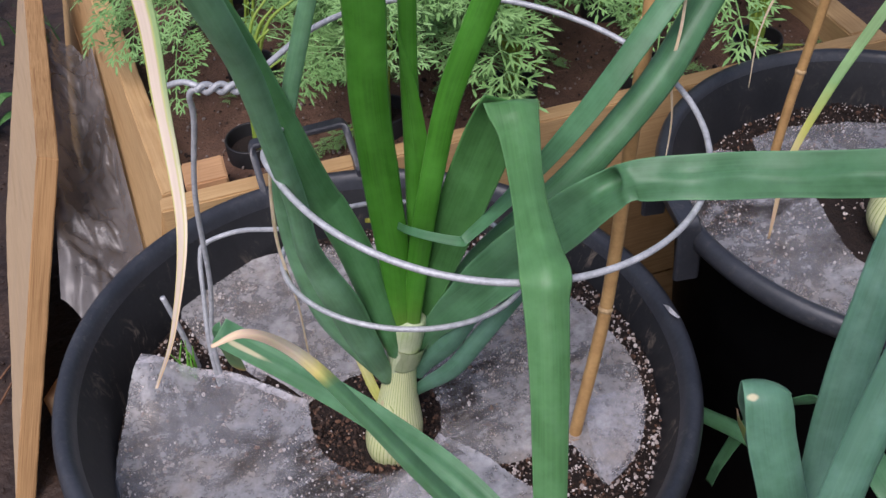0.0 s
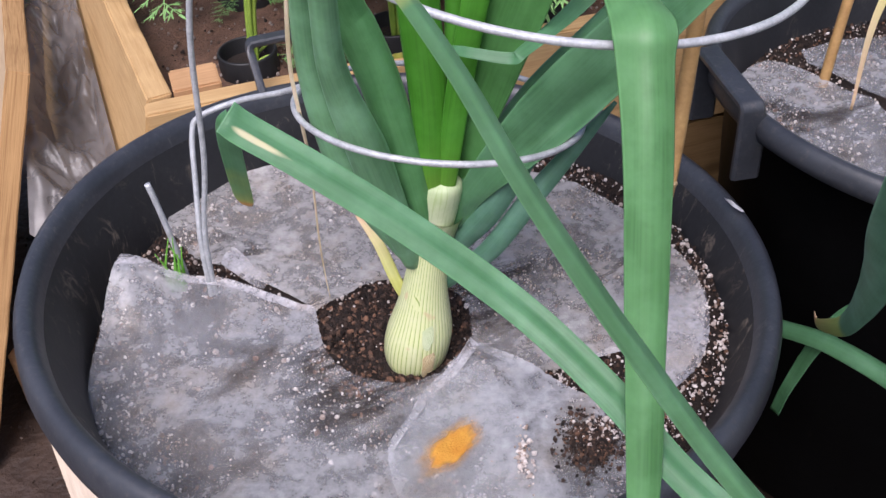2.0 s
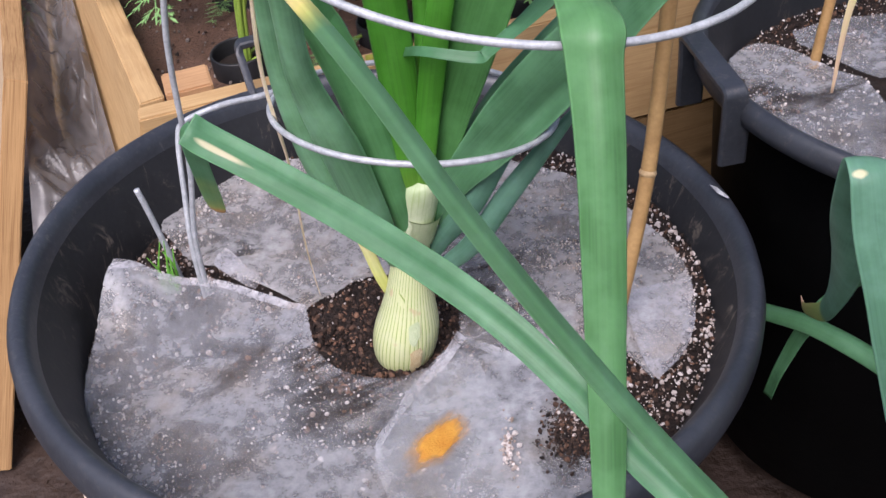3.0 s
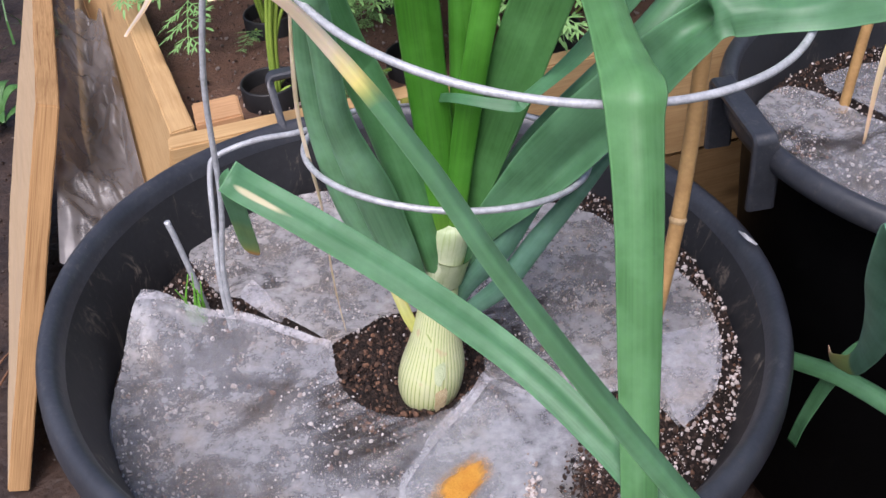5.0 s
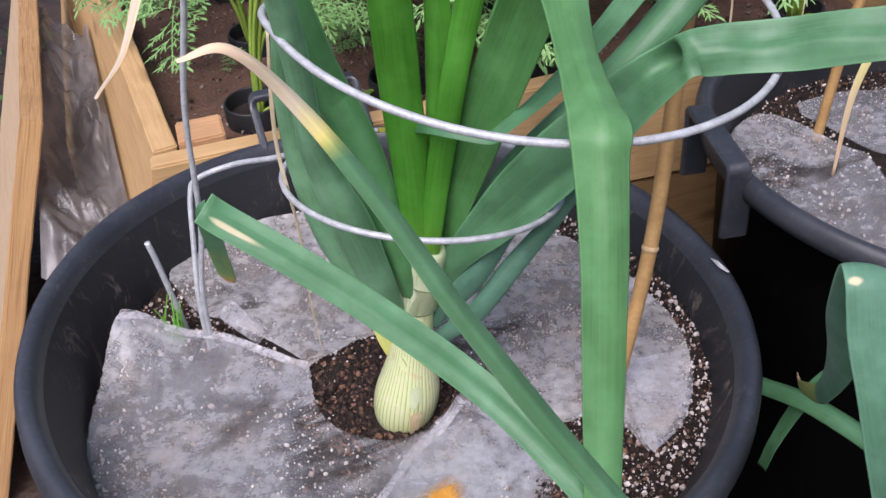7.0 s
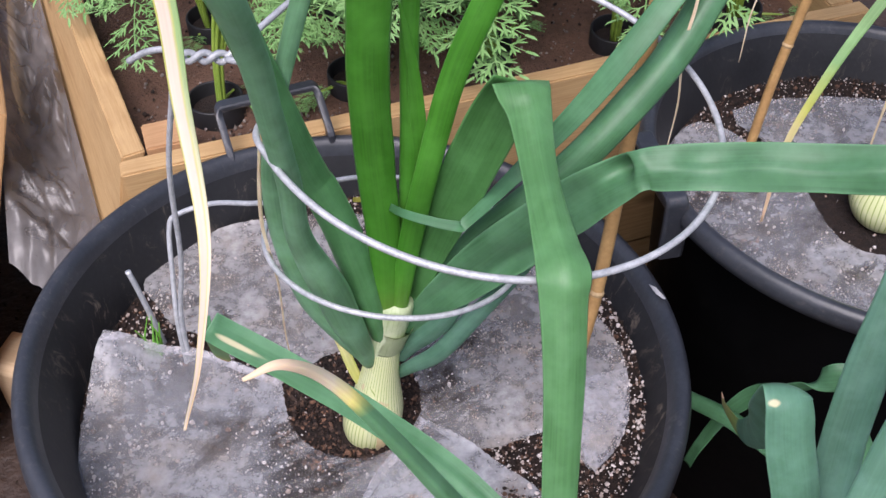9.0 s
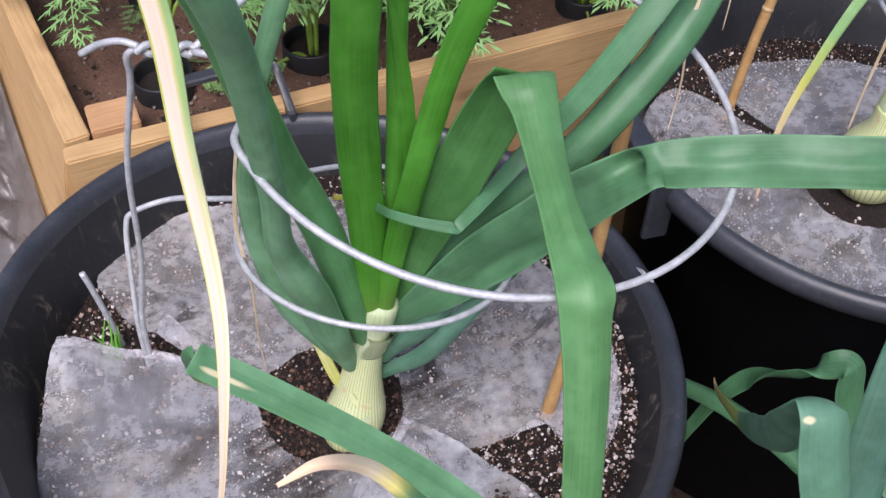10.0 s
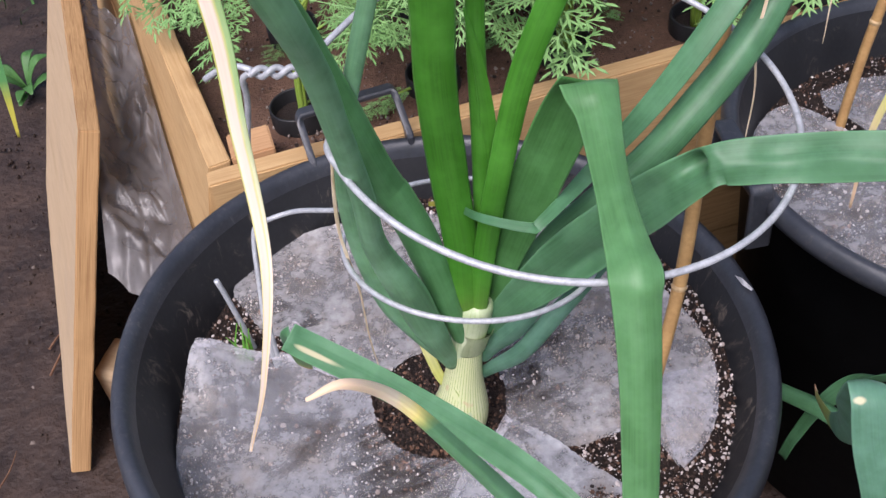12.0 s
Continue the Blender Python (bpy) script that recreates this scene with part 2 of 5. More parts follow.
def leaf_material(name, dark, light, rough=0.42, tip=None, across=None, bloom=0.0, scar=None):
    """Waxy leaf with fine veins along it; tip: (where, colour) stops along it; across: stops over its width."""
    m, t, b = nodes(name)
    uvm = coords(t, (900, 9, 1), "UVMap")
    veins = grain(t, uvm, 1.0, 2.0)
    broad = grain(t, coords(t, (130, 22, 1), "UVMap"), 1.0, 3.0)
    patch = grain(t, coords(t), 42.0, 5.0, 0.6)
    rib = grain(t, coords(t, (330, 5, 1), "UVMap"), 1.0, 3.0)
    mid = tuple(0.5 * (p + q) for p, q in zip(dark, light))
    col = ramp(t, veins, [(0.25, tuple(0.8 * p for p in dark)), (0.75, tuple(0.5 * (p + q) for p, q in zip(light, mid)))])
    col = mix(t, ramp(t, broad, [(0.35, (0, 0, 0)), (0.7, (0.75, 0.75, 0.75))]), col, light)
    col = mix(t, ramp(t, rib, [(0.30, (0.24, 0.24, 0.24)), (0.58, (0, 0, 0))]), col, tuple(0.78 * v for v in dark))
    col = mix(t, ramp(t, grain(t, coords(t, (70, 9, 1), "UVMap"), 1.0, 2.0), [(0.52, (0, 0, 0)), (0.75, (0.6, 0.6, 0.6))]), col, dark)
    # bluish wax bloom, rubbed off in places
    wax = tuple(min(1, v * 1.35 + 0.012 + bloom) for v in light)
    col = mix(t, ramp(t, patch, [(0.42, (0, 0, 0)), (0.70, (0.6, 0.6, 0.6))]), col, (wax[0] * 0.98, wax[1], wax[2] * 1.04))
    sep = t.nodes.new("ShaderNodeSeparateXYZ")
    uva = t.nodes.new("ShaderNodeUVMap")
    uva.uv_map = "Along"
    t.links.new(uva.outputs[0], sep.inputs[0])
    # thin pale margin along both edges
    margin = ramp(t, sep.outputs["X"], [(0.0, (0.55,) * 3), (0.018, (0.4,) * 3), (0.05, (0,) * 3), (0.95, (0,) * 3), (0.982, (0.4,) * 3), (1.0, (0.55,) * 3)])
    col = mix(t, margin, col, tuple(min(1, v * 1.7 + 0.03) for v in light))
    for axis, stops in (("Y", tip), ("X", across)):
        if stops:
            sh = t.nodes.new("ShaderNodeMath")
            sh.operation = "MULTIPLY_ADD"
            t.links.new(grain(t, coords(t, (60, 60, 60)), 1.0, 3.0), sh.inputs[0])
            sh.inputs[1].default_value = 0.06 if axis == "Y" else 0.16
            t.links.new(sep.outputs[axis], sh.inputs[2])
            colr = ramp(t, sh.outputs[0], [(p, c) for p, c, _ in stops])
            fac = ramp(t, sh.outputs[0], [(p, (a, a, a)) for p, _, a in stops])
            tint = mix(t, 0.35, colr, ramp(t, veins, [(0.3, (0.55, 0.45, 0.3)), (0.7, (1, 0.95, 0.85))]), "MULTIPLY")
            col = mix(t, fac, col, tint)
    if scar:
        d = t.nodes.new("ShaderNodeMapping")
        d.inputs["Location"].default_value = (-scar[0] / scar[2], -scar[1] / scar[3], 0)
        d.inputs["Scale"].default_value = (1 / scar[2], 1 / scar[3], 0)
        t.links.new(uva.outputs[0], d.inputs[0])
        ln = t.nodes.new("ShaderNodeVectorMath")
        ln.operation = "LENGTH"
        t.links.new(d.outputs[0], ln.inputs[0])
        rag = t.nodes.new("ShaderNodeMath")
        rag.operation = "MULTIPLY_ADD"
        t.links.new(broad, rag.inputs[0])
        rag.inputs[1].default_value = 1.1
        t.links.new(ln.outputs["Value"], rag.inputs[2])
        col = mix(t, ramp(t, rag.outputs[0], [(0.75, (0.85, 0.85, 0.85)), (1.0, (0, 0, 0))]), col, (0.60, 0.54, 0.34, 1))
    t.links.new(col, b.inputs["Base Color"])
    b.inputs["Roughness"].default_value = rough
    b.inputs["Specular IOR Level"].default_value = 0.35
    b.inputs["Subsurface Weight"].default_value = 0.12
    b.inputs["Subsurface Radius"].default_value = (0.004, 0.008, 0.002)
    b.inputs["Subsurface Scale"].default_value = 0.3
    bump(t, b, mix(t, 0.25, mix(t, 0.7, rib, broad), veins), 0.24, 0.0008)
    return m


def plain(name, dark, light, scale, rough, bumps=(0.4, 0.002), fine=None, metal=0.0, detail=6.0, lowrough=None):
    m, t, b = nodes(name)
    vec = coords(t)
    a = grain(t, vec, scale, detail, 0.62)
    f = grain(t, vec, fine or scale * 6, 4.0)
    col = ramp(t, a, [(0.32, dark), (0.68, light)])
    col = mix(t, 0.35, col, ramp(t, f, [(0.3, dark), (0.72, light)]))
    t.links.new(col, b.inputs["Base Color"])
    b.inputs["Metallic"].default_value = metal
    r = ramp(t, a, [(0.3, (lowrough or rough,) * 3), (0.7, (rough,) * 3)])
    t.links.new(r, b.inputs["Roughness"])
    bump(t, b, f, *bumps)
    return m


def wood_material(name, dark, light, knot=(0.22, 0.12, 0.05), rough=0.75, stretch=7.0):
    m, t, b = nodes(name)
    uv = coords(t, (stretch, stretch * 16, 1), "UVMap")
    g = grain(t, uv, 1.0, 6.0, 0.6, 0.6)
    fine = grain(t, coords(t, (30, 700, 1), "UVMap"), 1.0, 4.0)
    stain = grain(t, coords(t), 9.0, 5.0, 0.6)
    col = ramp(t, g, [(0.3, dark), (0.5, light), (0.62, tuple(0.5 * (p + q) for p, q in zip(dark, light))), (0.75, light)])
    col = mix(t, 0.4, col, ramp(t, fine, [(0.3, dark), (0.65, light)]))
    col = mix(t, ramp(t, stain, [(0.5, (0, 0, 0)), (0.78, (0.55, 0.55, 0.55))]), col, knot)
    vor = add(t, "ShaderNodeTexVoronoi", Scale=1.0)
    t.links.new(coords(t, (6, 14, 1), "UVMap"), vor.inputs["Vector"])
    col = mix(t, ramp(t, vor.outputs["Distance"], [(0.05, (0.8, 0.8, 0.8)), (0.13, (0, 0, 0))]), col, knot)
    t.links.new(col, b.inputs["Base Color"])
    b.inputs["Roughness"].default_value = rough
    b.inputs["Specular IOR Level"].default_value = 0.25
    bump(t, b, fine, 0.35, 0.0008)
    return m


DRY, YELLOW, PALE = (0.76, 0.52, 0.32), (0.56, 0.52, 0.08), (0.80, 0.68, 0.52)
leaf_blue = leaf_material("leaf_glaucous", (0.058, 0.158, 0.094), (0.094, 0.215, 0.145), rough=0.5, bloom=0.02)
leaf_outer = leaf_material("leaf_outer", (0.105, 0.262, 0.120), (0.160, 0.345, 0.180), rough=0.5, bloom=0.02)
leaf_green = leaf_material("leaf_young", (0.036, 0.165, 0.013), (0.062, 0.245, 0.022), rough=0.35, tip=[(0.0, (0.34, 0.48, 0.15), 1.0), (0.10, (0.30, 0.47, 0.10), 0.95), (0.17, (0.20, 0.40, 0.05), 0.75), (0.30, (0.10, 0.30, 0.03), 0.0)])
leaf_mid = leaf_material("leaf_mid_green", (0.060, 0.196, 0.062), (0.100, 0.272, 0.102))
leaf_inner = leaf_material("leaf_inner_green", (0.032, 0.122, 0.026), (0.058, 0.182, 0.048))
leaf_light = leaf_material("leaf_light_green", (0.063, 0.190, 0.060), (0.098, 0.246, 0.092))
leaf_scar = leaf_material("leaf_side", (0.046, 0.144, 0.060), (0.080, 0.204, 0.096))
leaf_long = leaf_material("leaf_scarred", (0.056, 0.172, 0.072), (0.090, 0.232, 0.108), bloom=0.015,
                          tip=[(0.0, (0.60, 0.28, 0.07), 1.0), (0.045, (0.60, 0.30, 0.07), 0.95), (0.06, YELLOW, 0.35), (0.09, YELLOW, 0.0)], scar=(0.64, 0.265, 0.22, 0.095))
leaf_drytip = leaf_material("leaf_dry_tip", (0.075, 0.200, 0.088), (0.112, 0.262, 0.128),
                            tip=[(0.0, (0.86, 0.66, 0.42), 1.0), (0.14, (0.92, 0.72, 0.52), 1.0), (0.215, (0.92, 0.82, 0.60), 1.0), (0.250, (0.88, 0.80, 0.28), 0.95), (0.285, (0.70, 0.70, 0.14), 0.0)])
leaf_dead = leaf_material("leaf_dying", (0.09, 0.26, 0.06), (0.15, 0.33, 0.09),
                          tip=[(0.0, PALE, 0.0), (0.62, PALE, 0.15), (0.8, PALE, 1.0), (1.0, DRY, 1.0)],
                          across=[(0.0, YELLOW, 0.0), (0.30, (0.50, 0.50, 0.14), 0.1), (0.38, (0.50, 0.50, 0.14), 0.75), (0.50, (0.64, 0.55, 0.45), 1.0), (0.98, (0.64, 0.55, 0.45), 1.0), (1.0, YELLOW, 0.6)])
grass_green = leaf_material("seedling_green", (0.10, 0.34, 0.03), (0.16, 0.44, 0.05))
leaf_yellow = leaf_material("leaf_yellow", (0.33, 0.37, 0.09), (0.48, 0.50, 0.16), tip=[(0.0, (0.40, 0.48, 0.18), 0.7), (0.45, YELLOW, 0.2), (0.7, DRY, 0.3), (1.0, DRY, 0.9)])
leaf_string = leaf_material("leaf_dry_string", (0.56, 0.43, 0.25), (0.76, 0.63, 0.43), rough=0.8)
leaf_bent = leaf_material("leaf_bent", (0.046, 0.150, 0.062), (0.076, 0.208, 0.096), tip=[(0.0, YELLOW, 1.0), (0.06, YELLOW, 0.8), (0.11, YELLOW, 0.0)])
leaf_fade2 = leaf_material("leaf_yellow_tip", (0.07, 0.23, 0.07), (0.11, 0.30, 0.10), tip=[(0.0, YELLOW, 0.0), (0.86, YELLOW, 0.0), (0.93, YELLOW, 0.9), (1.0, YELLOW, 1.0)])
leaf_curl = leaf_material("leaf_curled", (0.056, 0.158, 0.088), (0.092, 0.218, 0.138), rough=0.5, bloom=0.02, tip=[(0.0, YELLOW, 0.0), (0.755, (0.36, 0.44, 0.10), 0.0), (0.785, (0.36, 0.44, 0.10), 0.75), (0.90, (0.48, 0.46, 0.18), 0.9), (0.985, (0.62, 0.42, 0.30), 1.0)], scar=(0.14, 0.378, 0.33, 0.023))
leaf_fade = leaf_material("leaf_fading", (0.08, 0.22, 0.06), (0.14, 0.30, 0.10), tip=[(0.0, YELLOW, 0.0), (0.70, YELLOW, 0.05), (0.80, YELLOW, 0.65), (0.89, (0.60, 0.50, 0.30), 1.0), (1.0, (0.66, 0.48, 0.32), 1.0)])

# outer walls: deep shade of the gaps between tubs is put into this black
shaded_wall_plastic = plain("shaded_black_tub_wall", (0.001, 0.0011, 0.0013), (0.0030, 0.0031, 0.0035), 22, 0.60, (0.15, 0.0006), 260, lowrough=0.48)
# rim and handles: sky sheen painted in as lighter grey, scuffs and dust on top
rim_plastic = plain("sky_sheen_rim_plastic", (0.020, 0.022, 0.028), (0.052, 0.058, 0.071), 22, 0.48, (0.25, 0.0008), 260, lowrough=0.36)
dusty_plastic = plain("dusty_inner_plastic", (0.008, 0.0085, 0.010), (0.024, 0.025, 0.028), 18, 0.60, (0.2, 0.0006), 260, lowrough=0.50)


def scuffed(m, colour, scale, amount, start=0.60):
    """Pale scratches and rubbed dust over a material."""
    t = m.node_tree
    b = t.nodes["Principled BSDF"]
    old = b.inputs["Base Color"].links[0].from_socket
    streak = grain(t, coords(t, (scale, scale, scale * 0.35)), 1.0, 8.0, 0.75, 1.5)
    patch = grain(t, coords(t), 14.0, 3.0)
    fac = mix(t, 1.0, ramp(t, streak, [(start, (0, 0, 0)), (start + 0.12, (amount,) * 3)]), ramp(t, patch, [(0.42, (0, 0, 0)), (0.62, (1, 1, 1))]), "MULTIPLY")
    t.links.new(mix(t, fac, old, colour), b.inputs["Base Color"])


scuffed(shaded_wall_plastic, (0.10, 0.09, 0.08, 1), 60, 0.12)
scuffed(dusty_plastic, (0.24, 0.195, 0.15, 1), 75, 0.85, 0.55)
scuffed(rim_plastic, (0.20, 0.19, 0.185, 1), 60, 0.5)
shaded_wall_plastic.node_tree.nodes["Principled BSDF"].inputs["Specular IOR Level"].default_value = 0.08
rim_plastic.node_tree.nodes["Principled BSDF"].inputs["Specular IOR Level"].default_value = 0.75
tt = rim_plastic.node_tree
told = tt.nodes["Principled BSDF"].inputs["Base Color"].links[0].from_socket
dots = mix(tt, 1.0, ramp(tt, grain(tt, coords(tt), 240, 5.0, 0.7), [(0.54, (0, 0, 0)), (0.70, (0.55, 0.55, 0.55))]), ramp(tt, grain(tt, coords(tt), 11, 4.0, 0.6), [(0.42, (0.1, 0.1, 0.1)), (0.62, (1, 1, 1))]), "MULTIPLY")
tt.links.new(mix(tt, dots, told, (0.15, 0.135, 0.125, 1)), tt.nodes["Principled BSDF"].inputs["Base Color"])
wire_zinc = plain("galvanised_wire", (0.34, 0.36, 0.38), (0.68, 0.70, 0.72), 160, 0.5, (0.5, 0.0006), 700, metal=0.25)
soil_mat = plain("potting_soil", (0.006, 0.0035, 0.003), (0.032, 0.018, 0.012), 120, 0.95, (1.0, 0.004), 420)
bark_mat = plain("bark_crumbs", (0.006, 0.0036, 0.003), (0.115, 0.068, 0.048), 190, 0.9, (0.6, 0.001))
def toned(m, low, high):
    t = m.node_tree
    b = t.nodes["Principled BSDF"]
    old = b.inputs["Base Color"].links[0].from_socket
    own = ramp(t, t.nodes.new("ShaderNodeNewGeometry").outputs["Random Per Island"], [(0.0, low), (0.7, (1, 1, 1)), (1.0, high)])
    t.links.new(mix(t, 1.0, old, own, "MULTIPLY"), b.inputs["Base Color"])


toned(bark_mat, (0.12, 0.10, 0.10), (3.2, 2.8, 2.4))
perlite_mat = plain("perlite", (0.55, 0.47, 0.44), (0.85, 0.80, 0.77), 300, 0.85, (0.5, 0.0006))
toned(perlite_mat, (0.42, 0.32, 0.25), (1.1, 1.1, 1.1))
sand_mat = plain("pale_grit", (0.40, 0.32, 0.25), (0.78, 0.70, 0.62), 260, 0.9, (0.4, 0.0006))
toned(sand_mat, (0.35, 0.28, 0.22), (1.15, 1.15, 1.15))
bed_soil = plain("sandy_bed_soil", (0.062, 0.033, 0.021), (0.175, 0.096, 0.062), 30, 0.95, (0.9, 0.003), 330)
grit_mat = plain("bed_grit", (0.07, 0.05, 0.04), (0.32, 0.27, 0.24), 60, 0.9, (0.4, 0.001))
path_mat = plain("trodden_earth", (0.013, 0.0075, 0.0055), (0.060, 0.036, 0.026), 11, 0.8, (1.0, 0.006), 70, lowrough=0.45)
twig_mat = plain("dry_root", (0.10, 0.045, 0.025), (0.26, 0.14, 0.08), 90, 0.85)
bamboo_mat = plain("bamboo", (0.34, 0.19, 0.07), (0.56, 0.35, 0.14), 60, 0.5, (0.2, 0.0005), 400)
bamboo_joint = plain("bamboo_node", (0.40, 0.25, 0.11), (0.66, 0.48, 0.26), 120, 0.6)
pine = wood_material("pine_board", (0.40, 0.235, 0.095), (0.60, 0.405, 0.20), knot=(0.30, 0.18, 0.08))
# pine darkened to carry the shade that the second tub casts
shaded_pine = wood_material("shaded_pine_board", (0.20, 0.115, 0.048), (0.34, 0.215, 0.10), knot=(0.12, 0.07, 0.03))
pine_red = wood_material("pine_stake", (0.40, 0.21, 0.10), (0.58, 0.35, 0.18))
plank_wood = wood_material("weathered_plank", (0.43, 0.30, 0.175), (0.57, 0.425, 0.27), knot=(0.40, 0.30, 0.22), rough=0.85, stretch=4.0)
stake_wood = wood_material("stake_wood", (0.50, 0.41, 0.32), (0.68, 0.58, 0.47), knot=(0.38, 0.28, 0.19), rough=0.85, stretch=5.0)
plank_edge = wood_material("split_plank_edge", (0.20, 0.092, 0.035), (0.54, 0.335, 0.155), knot=(0.16, 0.08, 0.03), rough=0.9, stretch=22.0)
collar_mat = plain("black_pipe", (0.008, 0.008, 0.009), (0.022, 0.022, 0.024), 60, 0.5, (0.15, 0.0006))
carrot_leaf = plain("carrot_foliage", (0.12, 0.27, 0.07), (0.24, 0.43, 0.15), 60, 0.55, (0.3, 0.0005))
carrot_stalk = plain("carrot_stalk", (0.16, 0.27, 0.035), (0.30, 0.42, 0.07), 50, 0.45, (0.3, 0.0005))
weed_leaf = plain("weed_leaf", (0.03, 0.10, 0.02), (0.08, 0.22, 0.05), 50, 0.5)
orange_mat = plain("orange_pollen", (0.62, 0.24, 0.02), (0.80, 0.42, 0.06), 130, 0.8)
ot = orange_mat.node_tree
oln = ot.nodes.new("ShaderNodeVectorMath")
oln.operation = "LENGTH"
ot.links.new(coords(ot, (1, 1, 1), "UVMap"), oln.inputs[0])
orag = ot.nodes.new("ShaderNodeMath")
orag.operation = "MULTIPLY_ADD"
ot.links.new(grain(ot, coords(ot, (1.6, 2.6, 1), "UVMap"), 1.0, 5.0, 0.6), orag.inputs[0])
orag.inputs[1].default_value = 0.75
ot.links.new(oln.outputs["Value"], orag.inputs[2])
osc = ot.nodes.new("ShaderNodeMath")
osc.operation = "MULTIPLY"
ot.links.new(orag.outputs[0], osc.inputs[0])
osc.inputs[1].default_value = 0.5
ot.links.new(ramp(ot, osc.outputs[0], [(0.42, (0.88, 0.88, 0.88)), (0.52, (0.30, 0.30, 0.30)), (0.64, (0, 0, 0))]), ot.nodes["Principled BSDF"].inputs["Alpha"])
sticker_mat = plain("white_scrap", (0.6, 0.6, 0.6), (0.85, 0.85, 0.85), 300, 0.4)

# thin milky film, clear in places
def film_material(name, tint, low, high, scale, rough=0.24):
    m, t, b = nodes(name)
    vec = coords(t)
    cloud = grain(t, vec, scale, 6.0, 0.6, 0.3)
    alpha = ramp(t, cloud, [(0.32, (low,) * 3), (0.50, (0.5 * low + 0.5 * high,) * 3), (0.66, (high,) * 3)])
    # where the film clings to wet soil it turns clear, in long creases
    turn = t.nodes.new("ShaderNodeMapping")
    turn.inputs["Rotation"].default_value = (0, 0, -0.6)
    t.links.new(vec, turn.inputs[0])
    long = t.nodes.new("ShaderNodeMapping")
    long.inputs["Scale"].default_value = (0.50, 1.4, 1)
    t.links.new(turn.outputs[0], long.inputs[0])
    fold = grain(t, long.outputs[0], scale * 0.8, 8.0, 0.66, 0.7)
    crease = ramp(t, fold, [(0.42, (1, 1, 1)), (0.482, (0.16, 0.16, 0.16)), (0.508, (0.22, 0.22, 0.22)), (0.56, (1, 1, 1))])
    where = ramp(t, grain(t, vec, scale * 0.42, 3.0), [(0.48, (0, 0, 0)), (0.60, (0.95, 0.95, 0.95))])
    alpha = mix(t, where, alpha, mix(t, 1.0, alpha, crease, "MULTIPLY"))
    fine = grain(t, vec, scale * 6, 6.0, 0.7)
    alpha = mix(t, 1.0, alpha, ramp(t, fine, [(0.36, (0.66, 0.66, 0.66)), (0.60, (1, 1, 1))]), "MULTIPLY")
    t.links.new(alpha, b.inputs["Alpha"])
    dust = ramp(t, fine, [(0.35, tuple(v * 0.80 for v in tint)), (0.7, tuple(min(1, v * 1.12) for v in tint))])
    earthy = ramp(t, grain(t, vec, scale * 1.7, 6.0, 0.65), [(0.48, (0, 0, 0)), (0.68, (0.75, 0.75, 0.75))])
    dust = mix(t, earthy, dust, tuple(v * k for v, k in zip(tint, (0.86, 0.75, 0.63))) + (1,))
    # dried lime splashes and fine grit
    lime = ramp(t, grain(t, vec, scale * 14, 3.0, 0.6), [(0.66, (0, 0, 0)), (0.72, (0.6, 0.6, 0.6))])
    dust = mix(t, lime, dust, (0.85, 0.82, 0.79, 1))
    t.links.new(dust, b.inputs["Base Color"])
    b.inputs["Roughness"].default_value = rough
    b.inputs["Specular IOR Level"].default_value = 0.6
    bump(t, b, mix(t, 0.5, cloud, grain(t, vec, scale * 3.0, 4.0, 0.6, 0.6)), 0.8, 0.0035)
    return m


film = film_material("milky_film", (0.63, 0.64, 0.675), 0.24, 0.61, 16)
film_back = film_material("thin_film", (0.725, 0.71, 0.705), 0.28, 0.66, 22)
film_flap = film_material("flap_film", (0.70, 0.70, 0.745), 0.36, 0.58, 26)
film_hem = film_material("doubled_film", (0.72, 0.71, 0.745), 0.38, 0.66, 40)
film_drape = plain("cloudy_sheet", (0.10, 0.09, 0.085), (0.27, 0.255, 0.25), 13, 0.26, (0.5, 0.004), 55, detail=3.0)
film_drape.node_tree.nodes["Principled BSDF"].inputs["Alpha"].default_value = 0.75

# pale onion skin with thin green lines that run from base to neck
bulb_mat, bt, bb = nodes("onion_skin")
bsep = bt.nodes.new("ShaderNodeSeparateXYZ")
bt.links.new(coords(bt, (1, 1, 1), "UVMap"), bsep.inputs[0])
wv = add(bt, "ShaderNodeTexWave", Scale=1.0, Distortion=3.2, Detail=2.0)
wv.inputs["Detail Scale"].default_value = 0.6
wv.bands_direction = "X"
bt.links.new(coords(bt, (14.0, 0.7, 1), "UVMap"), wv.inputs["Vector"])
wv2 = add(bt, "ShaderNodeTexWave", Scale=1.0, Distortion=3.0, Detail=2.0)
wv2.bands_direction = "DIAGONAL"
bt.links.new(coords(bt, (8, 6, 1), "UVMap"), wv2.inputs["Vector"])
scale_edge = ramp(bt, grain(bt, coords(bt, (3.2, 2.4, 1), "UVMap"), 1.0, 1.0), [(0.70, (0, 0, 0)), (0.715, (1, 1, 1))])
lines = mix(bt, scale_edge, wv.outputs["Fac"], wv2.outputs["Fac"])
bcol = ramp(bt, lines, [(0.012, (0.22, 0.34, 0.06)), (0.06, (0.55, 0.62, 0.26)), (0.2, (0.68, 0.73, 0.40))])
bcol = mix(bt, ramp(bt, grain(bt, coords(bt), 70, 4.0), [(0.52, (0, 0, 0)), (0.7, (0.6, 0.6, 0.6))]), bcol, (0.72, 0.74, 0.48, 1))
papery = ramp(bt, grain(bt, coords(bt, (6, 5, 1), "UVMap"), 1.0, 2.0), [(0.64, (0, 0, 0)), (0.67, (0.75, 0.75, 0.75))])
